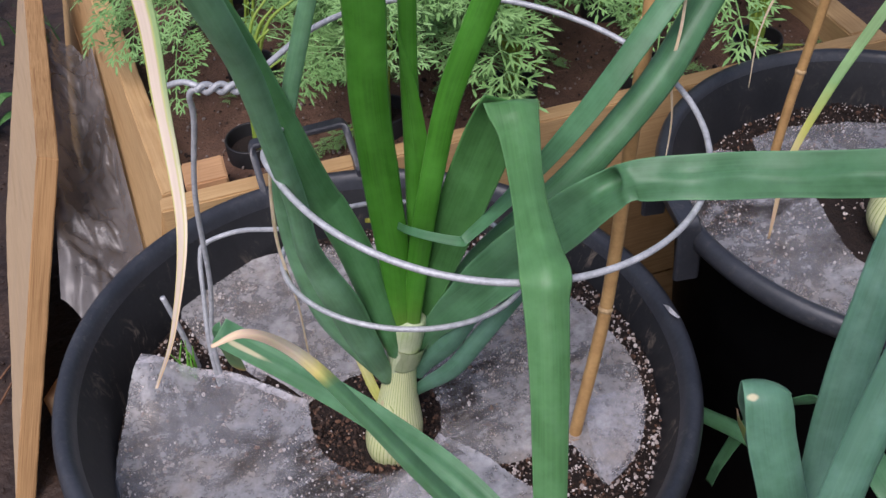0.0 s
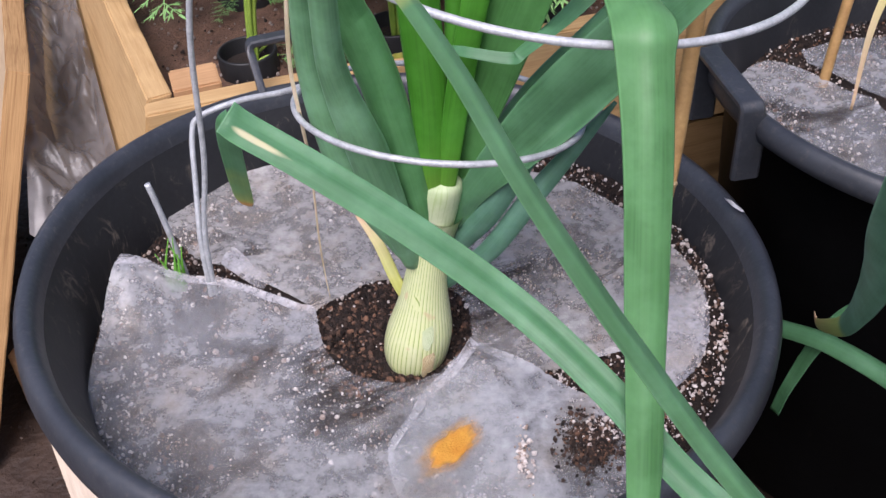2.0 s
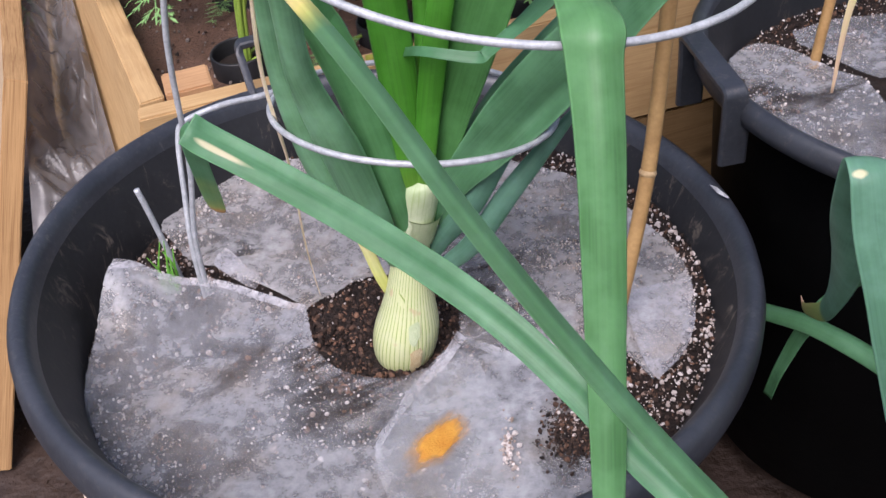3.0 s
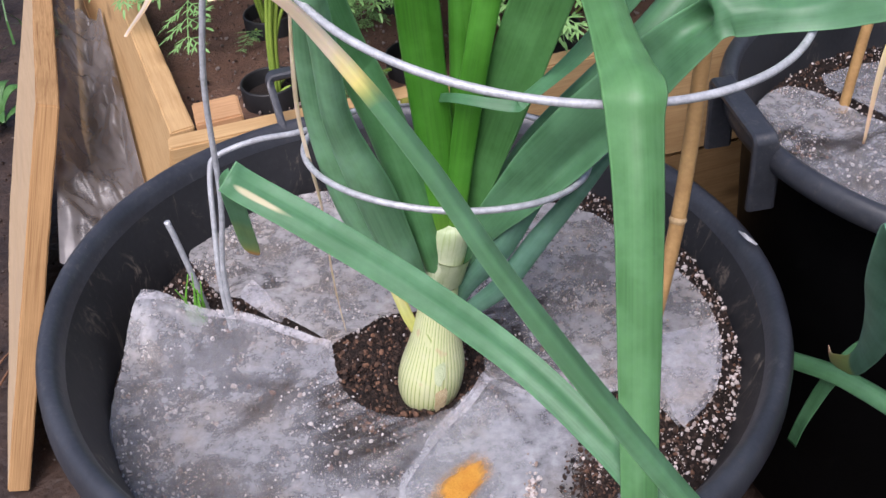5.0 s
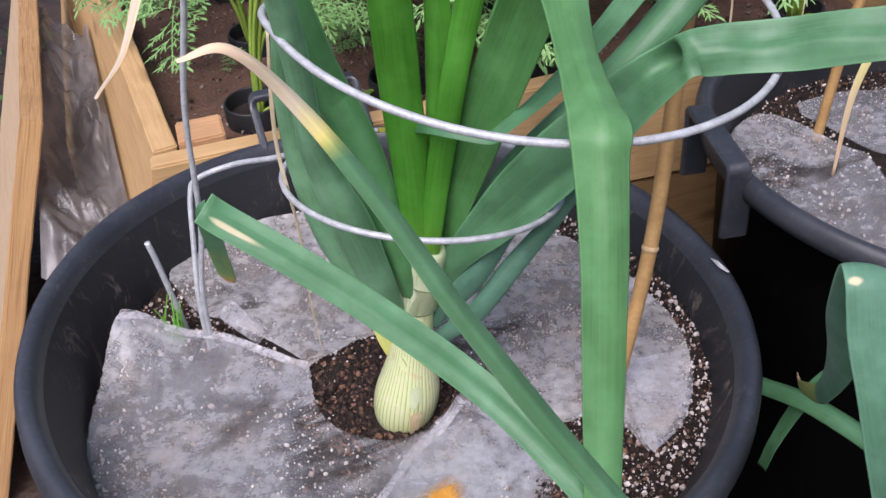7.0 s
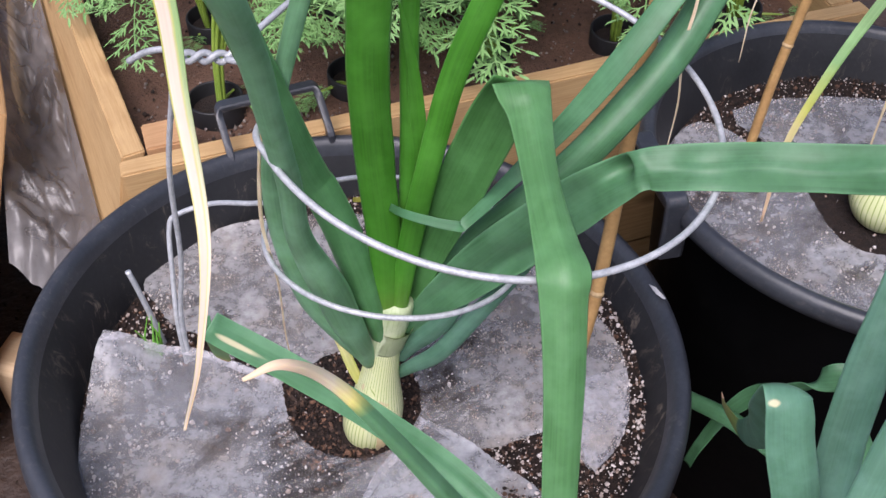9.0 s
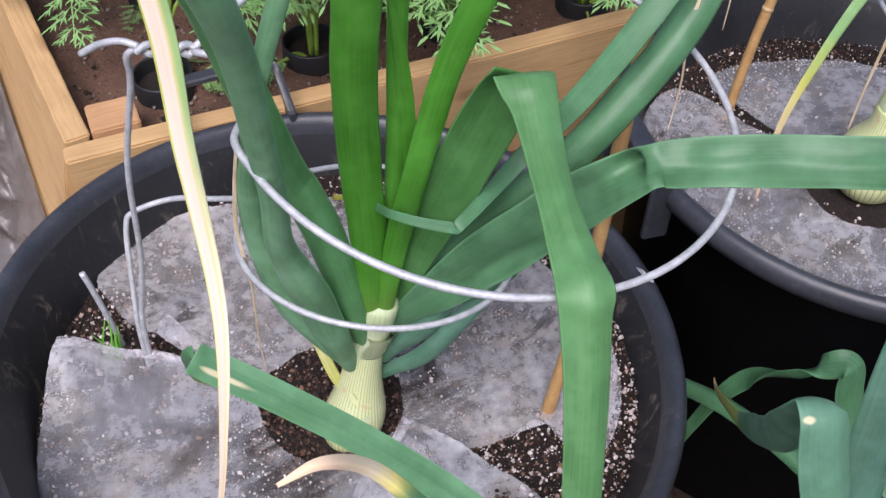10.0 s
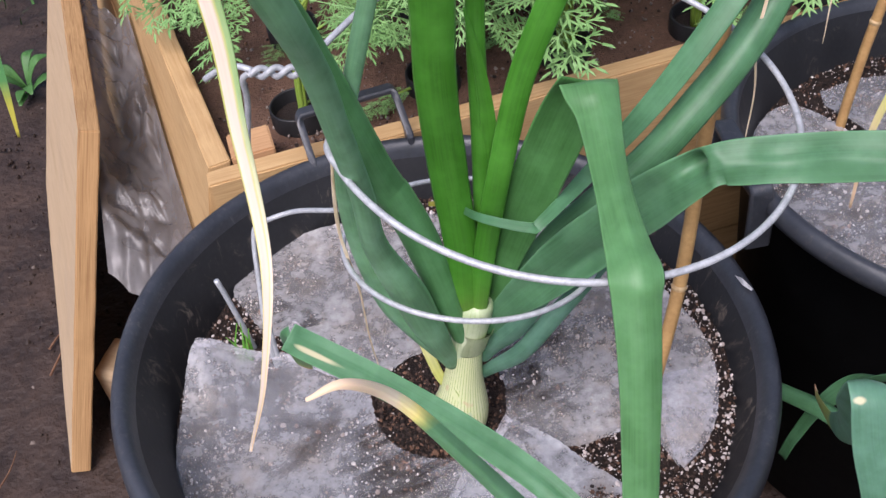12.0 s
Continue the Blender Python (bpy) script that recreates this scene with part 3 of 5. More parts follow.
bcol = mix(bt, papery, bcol, (0.62, 0.50, 0.28, 1))
bt.links.new(bcol, bb.inputs["Base Color"])
bb.inputs["Roughness"].default_value = 0.3
bb.inputs["Subsurface Weight"].default_value = 0.1
bb.inputs["Subsurface Radius"].default_value = (0.01, 0.01, 0.004)
bb.inputs["Subsurface Scale"].default_value = 0.3
bump(bt, bb, wv.outputs["Fac"], 0.25, 0.0006)
neck_mat = plain("onion_neck", (0.50, 0.60, 0.33), (0.70, 0.76, 0.53), 60, 0.35, (0.3, 0.0005))
nt = neck_mat.node_tree
nsep = nt.nodes.new("ShaderNodeSeparateXYZ")
nt.links.new(coords(nt, (1, 1, 1), "UVMap"), nsep.inputs[0])
nb = nt.nodes["Principled BSDF"]
nold = nb.inputs["Base Color"].links[0].from_socket
nfac = ramp(nt, nsep.outputs["Y"], [(0.45, (0, 0, 0)), (0.80, (0.12, 0.12, 0.12)), (1.0, (0.30, 0.30, 0.30))])
ncol = mix(nt, nfac, nold, (0.20, 0.36, 0.09, 1))
nline = grain(nt, coords(nt, (46, 1.5, 1), "UVMap"), 1.0, 2.0)
nt.links.new(mix(nt, ramp(nt, nline, [(0.36, (0.45, 0.45, 0.45)), (0.48, (0, 0, 0))]), ncol, (0.30, 0.42, 0.14, 1)), nb.inputs["Base Color"])
skin_mat = plain("dry_skin", (0.55, 0.40, 0.20), (0.75, 0.66, 0.42), 120, 0.5)


# ---- ground ----
def ground():
    bm = bmesh.new()
    n = 90
    xs = [math.copysign(abs(u) ** 3.2 * 150, u) for u in np.linspace(-1, 1, n)]
    vs = [[bm.verts.new((x - 0.3, y + 0.8, GROUND + (0.006 * noise.noise(Vector((x * 9, y * 9, 0))) + 0.003 * noise.noise(Vector((x * 31, y * 31, 4)))) * (abs(x) < 3 and abs(y) < 3))) for y in xs] for x in xs]
    for i in range(n - 1):
        for j in range(n - 1):
            bm.faces.new((vs[i][j], vs[i + 1][j], vs[i + 1][j + 1], vs[i][j + 1]))
    return tagged(part("ground", bm, path_mat), "damp trodden brown earth between beds and tubs", "ground", kind="structure")


ground()


# ---- tubs ----
TUB_PROFILE = [(0.0, -0.354), (0.150, -0.354), (0.156, -0.348), (0.190, -0.075), (0.194, -0.045), (0.198, -0.032), (0.212, -0.031), (0.2175, -0.027), (0.2197, -0.017),
               (0.2190, -0.008), (0.2165, -0.0015), (0.2125, 0.0005), (0.2085, -0.0015), (0.2058, -0.006), (0.2042, -0.013), (0.1922, -0.046), (0.156, -0.336), (0.0, -0.336)]


def tub(name, place, tilt, scale, label, roll=1.0):
    """A moulded tub: outer and inner wall in one body, and its rolled rim."""
    thing = empty(name, place, label, "tub")
    sized = [(r * scale, z * roll if z > -0.06 else z) for r, z in TUB_PROFILE]
    bm = lathe(sized[:6], 128, 0.004)
    inner = lathe(sized[14:], 128, 0.004)
    mesh = bpy.data.meshes.new("inner")
    inner.to_mesh(mesh)
    inner.free()
    outside = len(bm.faces)
    bm.from_mesh(mesh)
    bm.faces.ensure_lookup_table()
    for f in bm.faces[outside:]:
        f.material_index = 1
    bpy.data.meshes.remove(mesh)
    body = part("body", bm, [shaded_wall_plastic, dusty_plastic], thing)
    # same plastic as the body, its colour lightened for the sky's sheen
    rim = part("rim", lathe(sized[5:15], 128, 0.004), rim_plastic, thing, "rolled rim of scuffed black plastic, painted lighter for the sky's sheen")
    body.rotation_euler = rim.rotation_euler = tilt
    return thing


def strap_handle(thing, angle, radius, width, lift, lean, foot=-0.030, grip=0.0105, leg=0.0070):
    """A moulded strap that bridges a stretch of the rim: two broad legs and a flat grip."""
    c = Vector((math.cos(angle), math.sin(angle), 0))
    s = Vector((-math.sin(angle), math.cos(angle), 0))
    path, n = [], 48
    corner = min(0.004, lift * 0.3)
    half = width / 2
    for k in range(13):
        path.append((-half, foot + (lift - corner - foot) * k / 12))
    for k in range(1, 9):
        a = math.pi / 2 * k / 8
        path.append((-half + corner * (1 - math.cos(a)), lift - corner + corner * math.sin(a)))
    path += [(-x, z) for x, z in path[::-1]]
    bm = bmesh.new()
    rings = []
    for i, (x, z) in enumerate(path):
        x0, z0 = path[max(i - 1, 0)]
        x1, z1 = path[min(i + 1, len(path) - 1)]
        t = Vector((x1 - x0, z1 - z0)).normalized()
        out = Vector((-t.y, t.x))
        up = max(0.0, z) / lift
        w, h = grip + leg * (1 - up), 0.0028
        ring = []
        for u, v in ((-1, -0.5), (-0.8, -1), (0.8, -1), (1, -0.5), (1, 0.5), (0.8, 1), (-0.8, 1), (-1, 0.5)):
            px, pz = x + out.x * v * h, z + out.y * v * h
            ring.append(bm.verts.new(c * (radius + u * w + lean * max(0, z)) + s * px + Vector((0, 0, pz))))
        rings.append(ring)
    for r0, r1 in zip(rings, rings[1:]):
        for q in range(8):
            bm.faces.new((r0[q], r0[(q + 1) % 8], r1[(q + 1) % 8], r1[q]))
    bm.faces.new(rings[0][::-1]), bm.faces.new(rings[-1])
    bmesh.ops.recalc_face_normals(bm, faces=bm.faces)
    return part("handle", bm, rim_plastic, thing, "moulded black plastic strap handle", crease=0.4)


TUB = Vector((-0.0371, 0.4971, 0.4777))
main_tub = tub("tub", TUB, (radians(-2.14), radians(4.31), 0), 0.9886, "large round black plastic tub holding the caged onion")
strap_handle(main_tub, radians(108.5), 0.2080, 0.080, 0.020, 1.75, -0.014, 0.0050, 0.0015)
TUB2 = Vector((0.362, 0.651, 0.4843))
second_tub = tub("tub", TUB2, (radians(-1.5), radians(3.55), 0), 0.86, "round black plastic tub with a second onion beside the bed", 0.60)


strap_handle(second_tub, radians(189.5), 0.1860, 0.076, 0.021, 0.10, -0.034, 0.0080, 0.0015)
TUB3 = Vector((0.400, 0.060, 0.462))
tub("tub", TUB3, (0, 0, 0), 0.93, "round black plastic tub that holds the nearer drooping onion")


# ---- soil, crumbs and mulch film ----
def soil_disc(name, centre, radius, z, label, hollow=None):
    bm = bmesh.new()
    rings = []
    for i in range(46):
        r = radius * i / 45
        ring = []
        for k in range(140 if i else 1):
            a = 2 * math.pi * k / 140
            x, y = centre[0] + r * math.cos(a), centre[1] + r * math.sin(a)
            h = 0.0022 * noise.noise(Vector((x * 60, y * 60, 1))) + 0.0016 * noise.noise(Vector((x * 170, y * 170, 2))) + 0.0009 * noise.noise(Vector((x * 420, y * 420, 2)))
            if hollow:
                d = math.hypot(x - hollow[0], y - hollow[1]) / hollow[2]
                h -= 0.006 * max(0.0, 1 - d * d)
            ring.append(bm.verts.new((x, y, z - 0.002 + h)))
        rings.append(ring)
    for k in range(140):
        bm.faces.new((rings[0][0], rings[1][k], rings[1][(k + 1) % 140]))
    for a, b in zip(rings[1:], rings[2:]):
        for k in range(140):
            j = (k + 1) % 140
            bm.faces.new((a[k], b[k], b[j], a[j]))
    return tagged(part(name, bm, soil_mat), label, "soil", kind="stuff")


HOLE = (-0.044, 0.477, 0.0444)
soil_disc("potting_soil", Vector((-0.038, 0.4945)), 0.1915, SOIL, "dark peaty potting soil with white perlite filling the tub", HOLE)
soil_disc("potting_soil", TUB2.xy, 0.166, 0.434, "dark potting soil with perlite in the second tub")
soil_disc("potting_soil", TUB3.xy, 0.174, 0.408, "dark potting soil in the nearer tub")


def in_disc(c, r0, r1, z, avoid=None):
    def spot(rng):
        a, r = rng.uniform(0, 2 * math.pi), math.sqrt(rng.uniform(r0 * r0, r1 * r1))
        x, y = c[0] + r * math.cos(a), c[1] + r * math.sin(a)
        if avoid and math.hypot(x - avoid[0], y - avoid[1]) < avoid[2] and rng.random() < 0.93:
            return None
        return x, y, z + rng.uniform(-0.001, 0.0006)
    return spot


def hollow_spot(rng):
    a, r = rng.uniform(0, 2 * math.pi), 0.054 * math.sqrt(rng.random())
    d = r / HOLE[2]
    return HOLE[0] + r * math.cos(a), HOLE[1] + r * math.sin(a), SOIL - 0.0018 - 0.006 * max(0.0, 1 - d * d) + rng.uniform(-0.001, 0.0012)


def patchy(spot):
    """Keeps only the places in some patches."""
    def some(rng):
        p = spot(rng)
        if p is None or noise.noise(Vector((p[0] * 26, p[1] * 26, 8))) + 0.5 * noise.noise(Vector((p[0] * 70, p[1] * 70, 1))) < rng.uniform(-0.25, 0.35):
            return None
        return p
    return some


stuff("perlite", grains(8000, patchy(in_disc((-0.038, 0.494), 0.0, 0.176, SOIL + 0.0007, HOLE)), (0.0003, 0.0012), 3, (0.4, 1.0)), perlite_mat, "fine white perlite grains scattered over the tub's soil", "perlite")
stuff("perlite", grains(1200, patchy(in_disc((-0.038, 0.494), 0.0, 0.176, SOIL + 0.0006, HOLE)), (0.0010, 0.0025), 43, (0.4, 1.0)), perlite_mat, "coarse white perlite grains scattered over the tub's soil", "perlite")
def drift(rng):
    a, r = rng.gauss(-0.30, 0.42), rng.uniform(0.172, 0.190)
    return -0.038 + r * math.cos(a), 0.494 + r * math.sin(a), SOIL + rng.uniform(-0.0006, 0.0016)


stuff("perlite", grains(300, drift, (0.0005, 0.0023), 44, (0.45, 1.0)), perlite_mat, "coarse perlite washed up against the tub wall", "perlite")
stuff("perlite", grains(1500, in_disc((-0.038, 0.494), 0.170, 0.190, SOIL), (0.0005, 0.0021), 4, (0.4, 1.0)), perlite_mat, "white perlite grains gathered along the tub wall", "perlite")
stuff("bark_crumbs", grains(3600, in_disc((-0.038, 0.494), 0.160, 0.190, SOIL), (0.0005, 0.0024), 5, (0.3, 1.0)), bark_mat, "brown bark and peat crumbs by the tub wall", "bark")
stuff("bark_crumbs", grains(5200, hollow_spot, (0.0003, 0.0030), 6, (0.15, 0.9)), bark_mat, "brown peat crumbs round the onion bulb", "bark")
stuff("bark_crumbs", grains(900, in_disc((0.075, 0.425), 0.0, 0.042, SOIL - 0.0008), (0.0005, 0.0026), 41, (0.3, 1.0)), bark_mat, "dark crumbs on the bare soil by the cane", "bark")
stuff("perlite", grains(420, in_disc((0.078, 0.420), 0.0, 0.042, SOIL - 0.0003), (0.0005, 0.0022), 42, (0.4, 1.0)), perlite_mat, "white perlite on the bare soil by the cane", "perlite")
stuff("bark_crumbs", grains(3600, in_disc((-0.038, 0.494), 0.0, 0.176, SOIL + 0.0004, HOLE), (0.0005, 0.0024), 27, (0.3, 1.0)), bark_mat, "brown bark crumbs over the tub's soil", "bark")
stuff("bark_crumbs", grains(420, in_disc((-0.176, 0.538), 0.0, 0.030, SOIL - 0.001), (0.0007, 0.0030), 17, (0.3, 1.0)), bark_mat, "dark crumbs in the gap between the film pieces", "bark")
stuff("perlite", grains(130, in_disc((-0.180, 0.540), 0.0, 0.030, SOIL - 0.0005), (0.0007, 0.0022), 18), perlite_mat, "perlite in the gap between the film pieces", "perlite")
stuff("perlite", grains(110, hollow_spot, (0.0004, 0.0018), 16), perlite_mat, "few perlite grains on the soil round the bulb", "perlite")
stuff("perlite", grains(2600, in_disc(TUB2, 0.105, 0.163, 0.4345), (0.0004, 0.0014), 7, (0.4, 1.0)), perlite_mat, "perlite along the wall of the second tub", "perlite")
stuff("bark_crumbs", grains(5200, in_disc(TUB2, 0.105, 0.163, 0.4345), (0.0006, 0.0026), 8, (0.3, 1.0)), bark_mat, "brown crumbs along the wall of the second tub", "bark")
stuff("perlite", grains(1800, patchy(in_disc(TUB2, 0.0, 0.140, 0.4345)), (0.0005, 0.0020), 9), perlite_mat, "perlite under the second tub's film", "perlite")


def wrinkle(x, y):
    return 0.0016 * noise.noise(Vector((x * 30, y * 30, 7))) + 0.0012 * abs(noise.noise(Vector((x * 75, y * 40, 3)))) + 0.0004 * noise.noise(Vector((x * 260, y * 260, 5)))


def rise(x, y, spots):
    return sum(h * math.exp(-((x - px) ** 2 + (y - py) ** 2) / (2 * s * s)) for px, py, s, h in spots)


# the film is cut into three pieces that lie round the bulb
back_spots = [(-0.152, 0.545, 0.012, 0.006), (-0.200, 0.585, 0.012, 0.004), (-0.09, 0.498, 0.008, 0.003)]
inner = [(-0.093, 0.492), (-0.088, 0.497), (-0.083, 0.502), (-0.078, 0.506), (-0.062, 0.518), (-0.040, 0.522), (-0.016, 0.513), (-0.002, 0.493), (0.000, 0.470), (0.002, 0.457), (0.034, 0.437), (0.060, 0.441), (0.083, 0.452), (0.097, 0.434)]
outer = [(-0.157, 0.538), (-0.168, 0.544), (-0.177, 0.552), (-0.191, 0.570), (-0.202, 0.592), (-0.180, 0.632), (-0.139, 0.652), (-0.060, 0.660), (0.020, 0.645), (0.085, 0.605), (0.126, 0.550), (0.141, 0.505), (0.136, 0.466), (0.122, 0.437), (0.106, 0.416)]
bm = ruled(inner, outer, 120, 40, lambda x, y, u, v: SOIL + 0.0028 + wrinkle(x, y) + rise(x, y, back_spots), (0.0, 0.010), 0.0015)
tagged(part("mulch_film", bm, film_back), "milky cut plastic mulch film lying behind the bulb", "plastic film", "cut film pieces")
inner = [(-0.094, 0.496), (-0.090, 0.475), (-0.083, 0.455), (-0.068, 0.440), (-0.045, 0.432), (-0.022, 0.437), (-0.006, 0.452), (0.010, 0.440)]
outer = [(-0.213, 0.519), (-0.221, 0.488), (-0.221, 0.445), (-0.200, 0.372), (-0.146, 0.326), (-0.075, 0.308), (-0.010, 0.309), (0.050, 0.330)]
left_spots = [(-0.213, 0.519, 0.021, 0.031), (-0.158, 0.523, 0.015, 0.006), (-0.094, 0.493, 0.006, 0.004)]
bm = ruled(inner, outer, 110, 46, lambda x, y, u, v: SOIL + 0.0032 + wrinkle(x + 1, y) * 1.2 + rise(x, y, left_spots), (0.0, 0.0145), 0.0012)
tagged(part("mulch_film", bm, film), "milky cut plastic mulch film with a raised torn corner", "plastic film", "cut film pieces")
fold = ruled([(-0.094, 0.4935), (-0.125, 0.5110), (-0.158, 0.5220), (-0.187, 0.5230), (-0.212, 0.5200)], [(-0.0955, 0.4890), (-0.126, 0.5060), (-0.158, 0.5165), (-0.187, 0.5170), (-0.214, 0.5130)], 60, 6, lambda x, y, u, v: SOIL + 0.0050 + wrinkle(x + 1, y) * 1.2 + rise(x, y, left_spots) - 0.0015 * v)
tagged(part("film_hem", fold, film_hem), "narrow turned-over hem of the milky film", "plastic film", "film hems")
fold = ruled([(-0.157, 0.537), (-0.155, 0.545), (-0.150, 0.550), (-0.142, 0.543)], [(-0.128, 0.515), (-0.127, 0.519), (-0.125, 0.524), (-0.123, 0.523)], 30, 12, lambda x, y, u, v: SOIL + 0.0052 + wrinkle(x, y) + rise(x, y, back_spots))
tagged(part("film_hem", fold, film_hem), "small turned-over flap of the milky film", "plastic film", "film hems")
fold = ruled([(-0.001, 0.459), (-0.011, 0.441), (-0.027, 0.423), (-0.037, 0.402), (-0.048, 0.377)], [(0.0045, 0.4560), (-0.0065, 0.4380), (-0.0225, 0.4200), (-0.034, 0.4002), (-0.046, 0.376)], 40, 5, lambda x, y, u, v: SOIL + 0.0090 + wrinkle(x, y + 1) - 0.002 * v)
tagged(part("film_hem", fold, film_hem), "turned-over torn edge of the milky film", "plastic film", "film hems")
edge_a = [(0.000, 0.459), (-0.010, 0.441), (-0.026, 0.423), (-0.036, 0.402), (-0.047, 0.377), (-0.035, 0.335), (-0.005, 0.306)]
edge_b = [(0.004, 0.458), (0.020, 0.447), (0.034, 0.437), (0.050, 0.422), (0.072, 0.402), (0.092, 0.372), (0.085, 0.338)]
bm = ruled(edge_a, edge_b, 80, 30, lambda x, y, u, v: SOIL + 0.0062 + wrinkle(x, y + 1) + 0.003 * max(0, 1 - v * 8), (0, 0), 0.0012)
tagged(part("mulch_film", bm, film), "overlapping cut plastic mulch film with a torn edge", "plastic film", "cut film pieces")


flap_in = [(0.098, 0.486), (0.099, 0.470), (0.100, 0.452), (0.101, 0.436), (0.103, 0.424)]
flap_out = [(0.141, 0.494), (0.140, 0.474), (0.135, 0.452), (0.124, 0.430), (0.108, 0.413)]
bm = ruled(flap_in, flap_out, 40, 24, lambda x, y, u, v: SOIL + 0.0062 + wrinkle(x + 2, y), (0, 0), 0.0008)
tagged(part("mulch_film", bm, film_flap), "milky doubled flap of plastic film by the tub wall", "plastic film", "cut film pieces")


def scrap():
    bm = bmesh.new()
    uv = bm.loops.layers.uv.new("UVMap")
    n = 24
    vs = [[bm.verts.new((0, 0, 0)) for _ in range(n + 1)] for _ in range(n + 1)]
    for i in range(n + 1):
        for j in range(n + 1):
            u, v = (2 * i / n - 1) * 0.027, (2 * j / n - 1) * 0.013
            x, y = -0.014 + u * 0.66 - v * 0.75, 0.383 + u * 0.75 + v * 0.66
            vs[i][j].co = (x, y, SOIL + 0.0068 + wrinkle(x, y + 1))
    for i in range(n):
        for j in range(n):
            f = bm.faces.new((vs[i][j], vs[i + 1][j], vs[i + 1][j + 1], vs[i][j + 1]))
            for lp, (a, b) in zip(f.loops, ((i, j), (i + 1, j), (i + 1, j + 1), (i, j + 1))):
                lp[uv].uv = (2 * a / n - 1, 2 * b / n - 1)
    return tagged(part("pollen_smear", bm, orange_mat), "soft orange smear of pollen on the film", "stain")


scrap()


def spill(cx, cy, sx, sy):
    def spot(rng):
        x, y = rng.gauss(cx, sx), rng.gauss(cy, sy)
        return x, y, SOIL + 0.0085 + rng.uniform(0, 0.0015)
    return spot


stuff("bark_crumbs", grains(1300, spill(0.058, 0.379, 0.0075, 0.0085), (0.0004, 0.0019), 21, (0.3, 1.0)), bark_mat, "spilt heap of brown soil on the film", "bark")
stuff("perlite", grains(170, spill(0.064, 0.388, 0.008, 0.006), (0.0005, 0.0021), 22, (0.4, 1.0)), perlite_mat, "spilt white perlite on the soil heap", "perlite")
stuff("perlite", grains(90, spill(0.023, 0.373, 0.0022, 0.010), (0.0008, 0.0021), 23), perlite_mat, "line of white perlite spilt on the film", "perlite")

def on_film(rng):
    a, r = rng.uniform(0, 2 * math.pi), 0.178 * math.sqrt(rng.random())
    x, y = -0.040 + r * math.cos(a), 0.482 + r * math.sin(a)
    if math.hypot(x - HOLE[0], y - HOLE[1]) < HOLE[2] + 0.004 or noise.noise(Vector((x * 18, y * 18, 2))) < -0.12:
        return None
    return x, y, SOIL + 0.0055 + wrinkle(x, y)


stuff("perlite", grains(700, patchy(on_film), (0.0002, 0.0010), 31, (0.4, 1.0)), perlite_mat, "loose white perlite grains lying on the film", "perlite")


def gritty(rng):
    x, y = rng.gauss(0.065, 0.036), rng.gauss(0.545, 0.034)
    if math.hypot(x + 0.038, y - 0.494) > 0.158 or math.hypot(x - HOLE[0], y - HOLE[1]) < 0.060:
        return None
    return x, y, SOIL + 0.0042 + wrinkle(x, y)


stuff("grit", grains(2600, patchy(gritty), (0.0002, 0.0010), 33, (0.4, 1.0)), sand_mat, "pale tan grit washed over the film", "grit")
# film on the second tub, parted by a slit that runs to the bulb
def film2(inner, outer, label):
    bm = ruled(inner, outer, 70, 34, lambda x, y, u, v: 0.4375 + wrinkle(x, y) * 1.4, (0, 0), 0.0012)
    tagged(part("mulch_film", bm, film), label, "plastic film", "cut film pieces")


film2([(0.214, 0.722), (0.234, 0.745), (0.254, 0.747), (0.271, 0.733), (0.292, 0.702), (0.309, 0.680), (0.313, 0.645), (0.318, 0.612), (0.334, 0.592), (0.360, 0.585), (0.395, 0.590)],
      [(0.205, 0.700), (0.203, 0.680), (0.205, 0.650), (0.208, 0.615), (0.218, 0.580), (0.240, 0.547), (0.270, 0.520), (0.305, 0.503), (0.345, 0.494), (0.385, 0.494), (0.430, 0.508)], "milky plastic mulch film on the second tub")
film2([(0.277, 0.746), (0.300, 0.711), (0.316, 0.690), (0.340, 0.685), (0.385, 0.672), (0.395, 0.645)],
      [(0.277, 0.764), (0.309, 0.776), (0.349, 0.778), (0.400, 0.774), (0.450, 0.748), (0.490, 0.690)], "milky plastic mulch film behind the second bulb")


# ---- onions ----
def bulb_mesh(base, top, profile, segments=48):
    """A bulb and neck: (height 0..1, radius) pairs between base and top."""
    prof = spline(profile, 40)
    bm = bmesh.new()
    uv = bm.loops.layers.uv.new("UVMap")
    b, d = Vector(base), Vector(top) - Vector(base)
    rings = []
    for h, r in prof:
        ring = []
        for k in range(segments):
            a = 2 * math.pi * k / segments
            rr = max(r, 0.0004) * (1 + 0.035 * noise.noise(Vector((math.cos(a) * 1.2, math.sin(a) * 1.2, h * 3))))
            ring.append(bm.verts.new(b + d * float(h) + Vector((math.cos(a), math.sin(a), 0)) * rr))
        rings.append(ring)
    for i in range(len(rings) - 1):
        for k in range(segments):
            j = (k + 1) % segments
            f = bm.faces.new((rings[i][k], rings[i][j], rings[i + 1][j], rings[i + 1][k]))
            for lp, (q, w) in zip(f.loops, ((k, i), (k + 1, i), (k + 1, i + 1), (k, i + 1))):
                lp[uv].uv = (q / segments, prof[w][0])
    bm.faces.new(rings[0][::-1]), bm.faces.new(rings[-1])
    bmesh.ops.recalc_face_normals(bm, faces=bm.faces)
    return bm


UP = (0.0, -0.80, 0.60)
FRONT = (0.05, -0.55, 0.85)


def leaf(plant, points, widths, material, label="", facing=UP, **kw):
    return under(part("leaf", blade(points, widths, facing, **kw), material, None, label), plant)


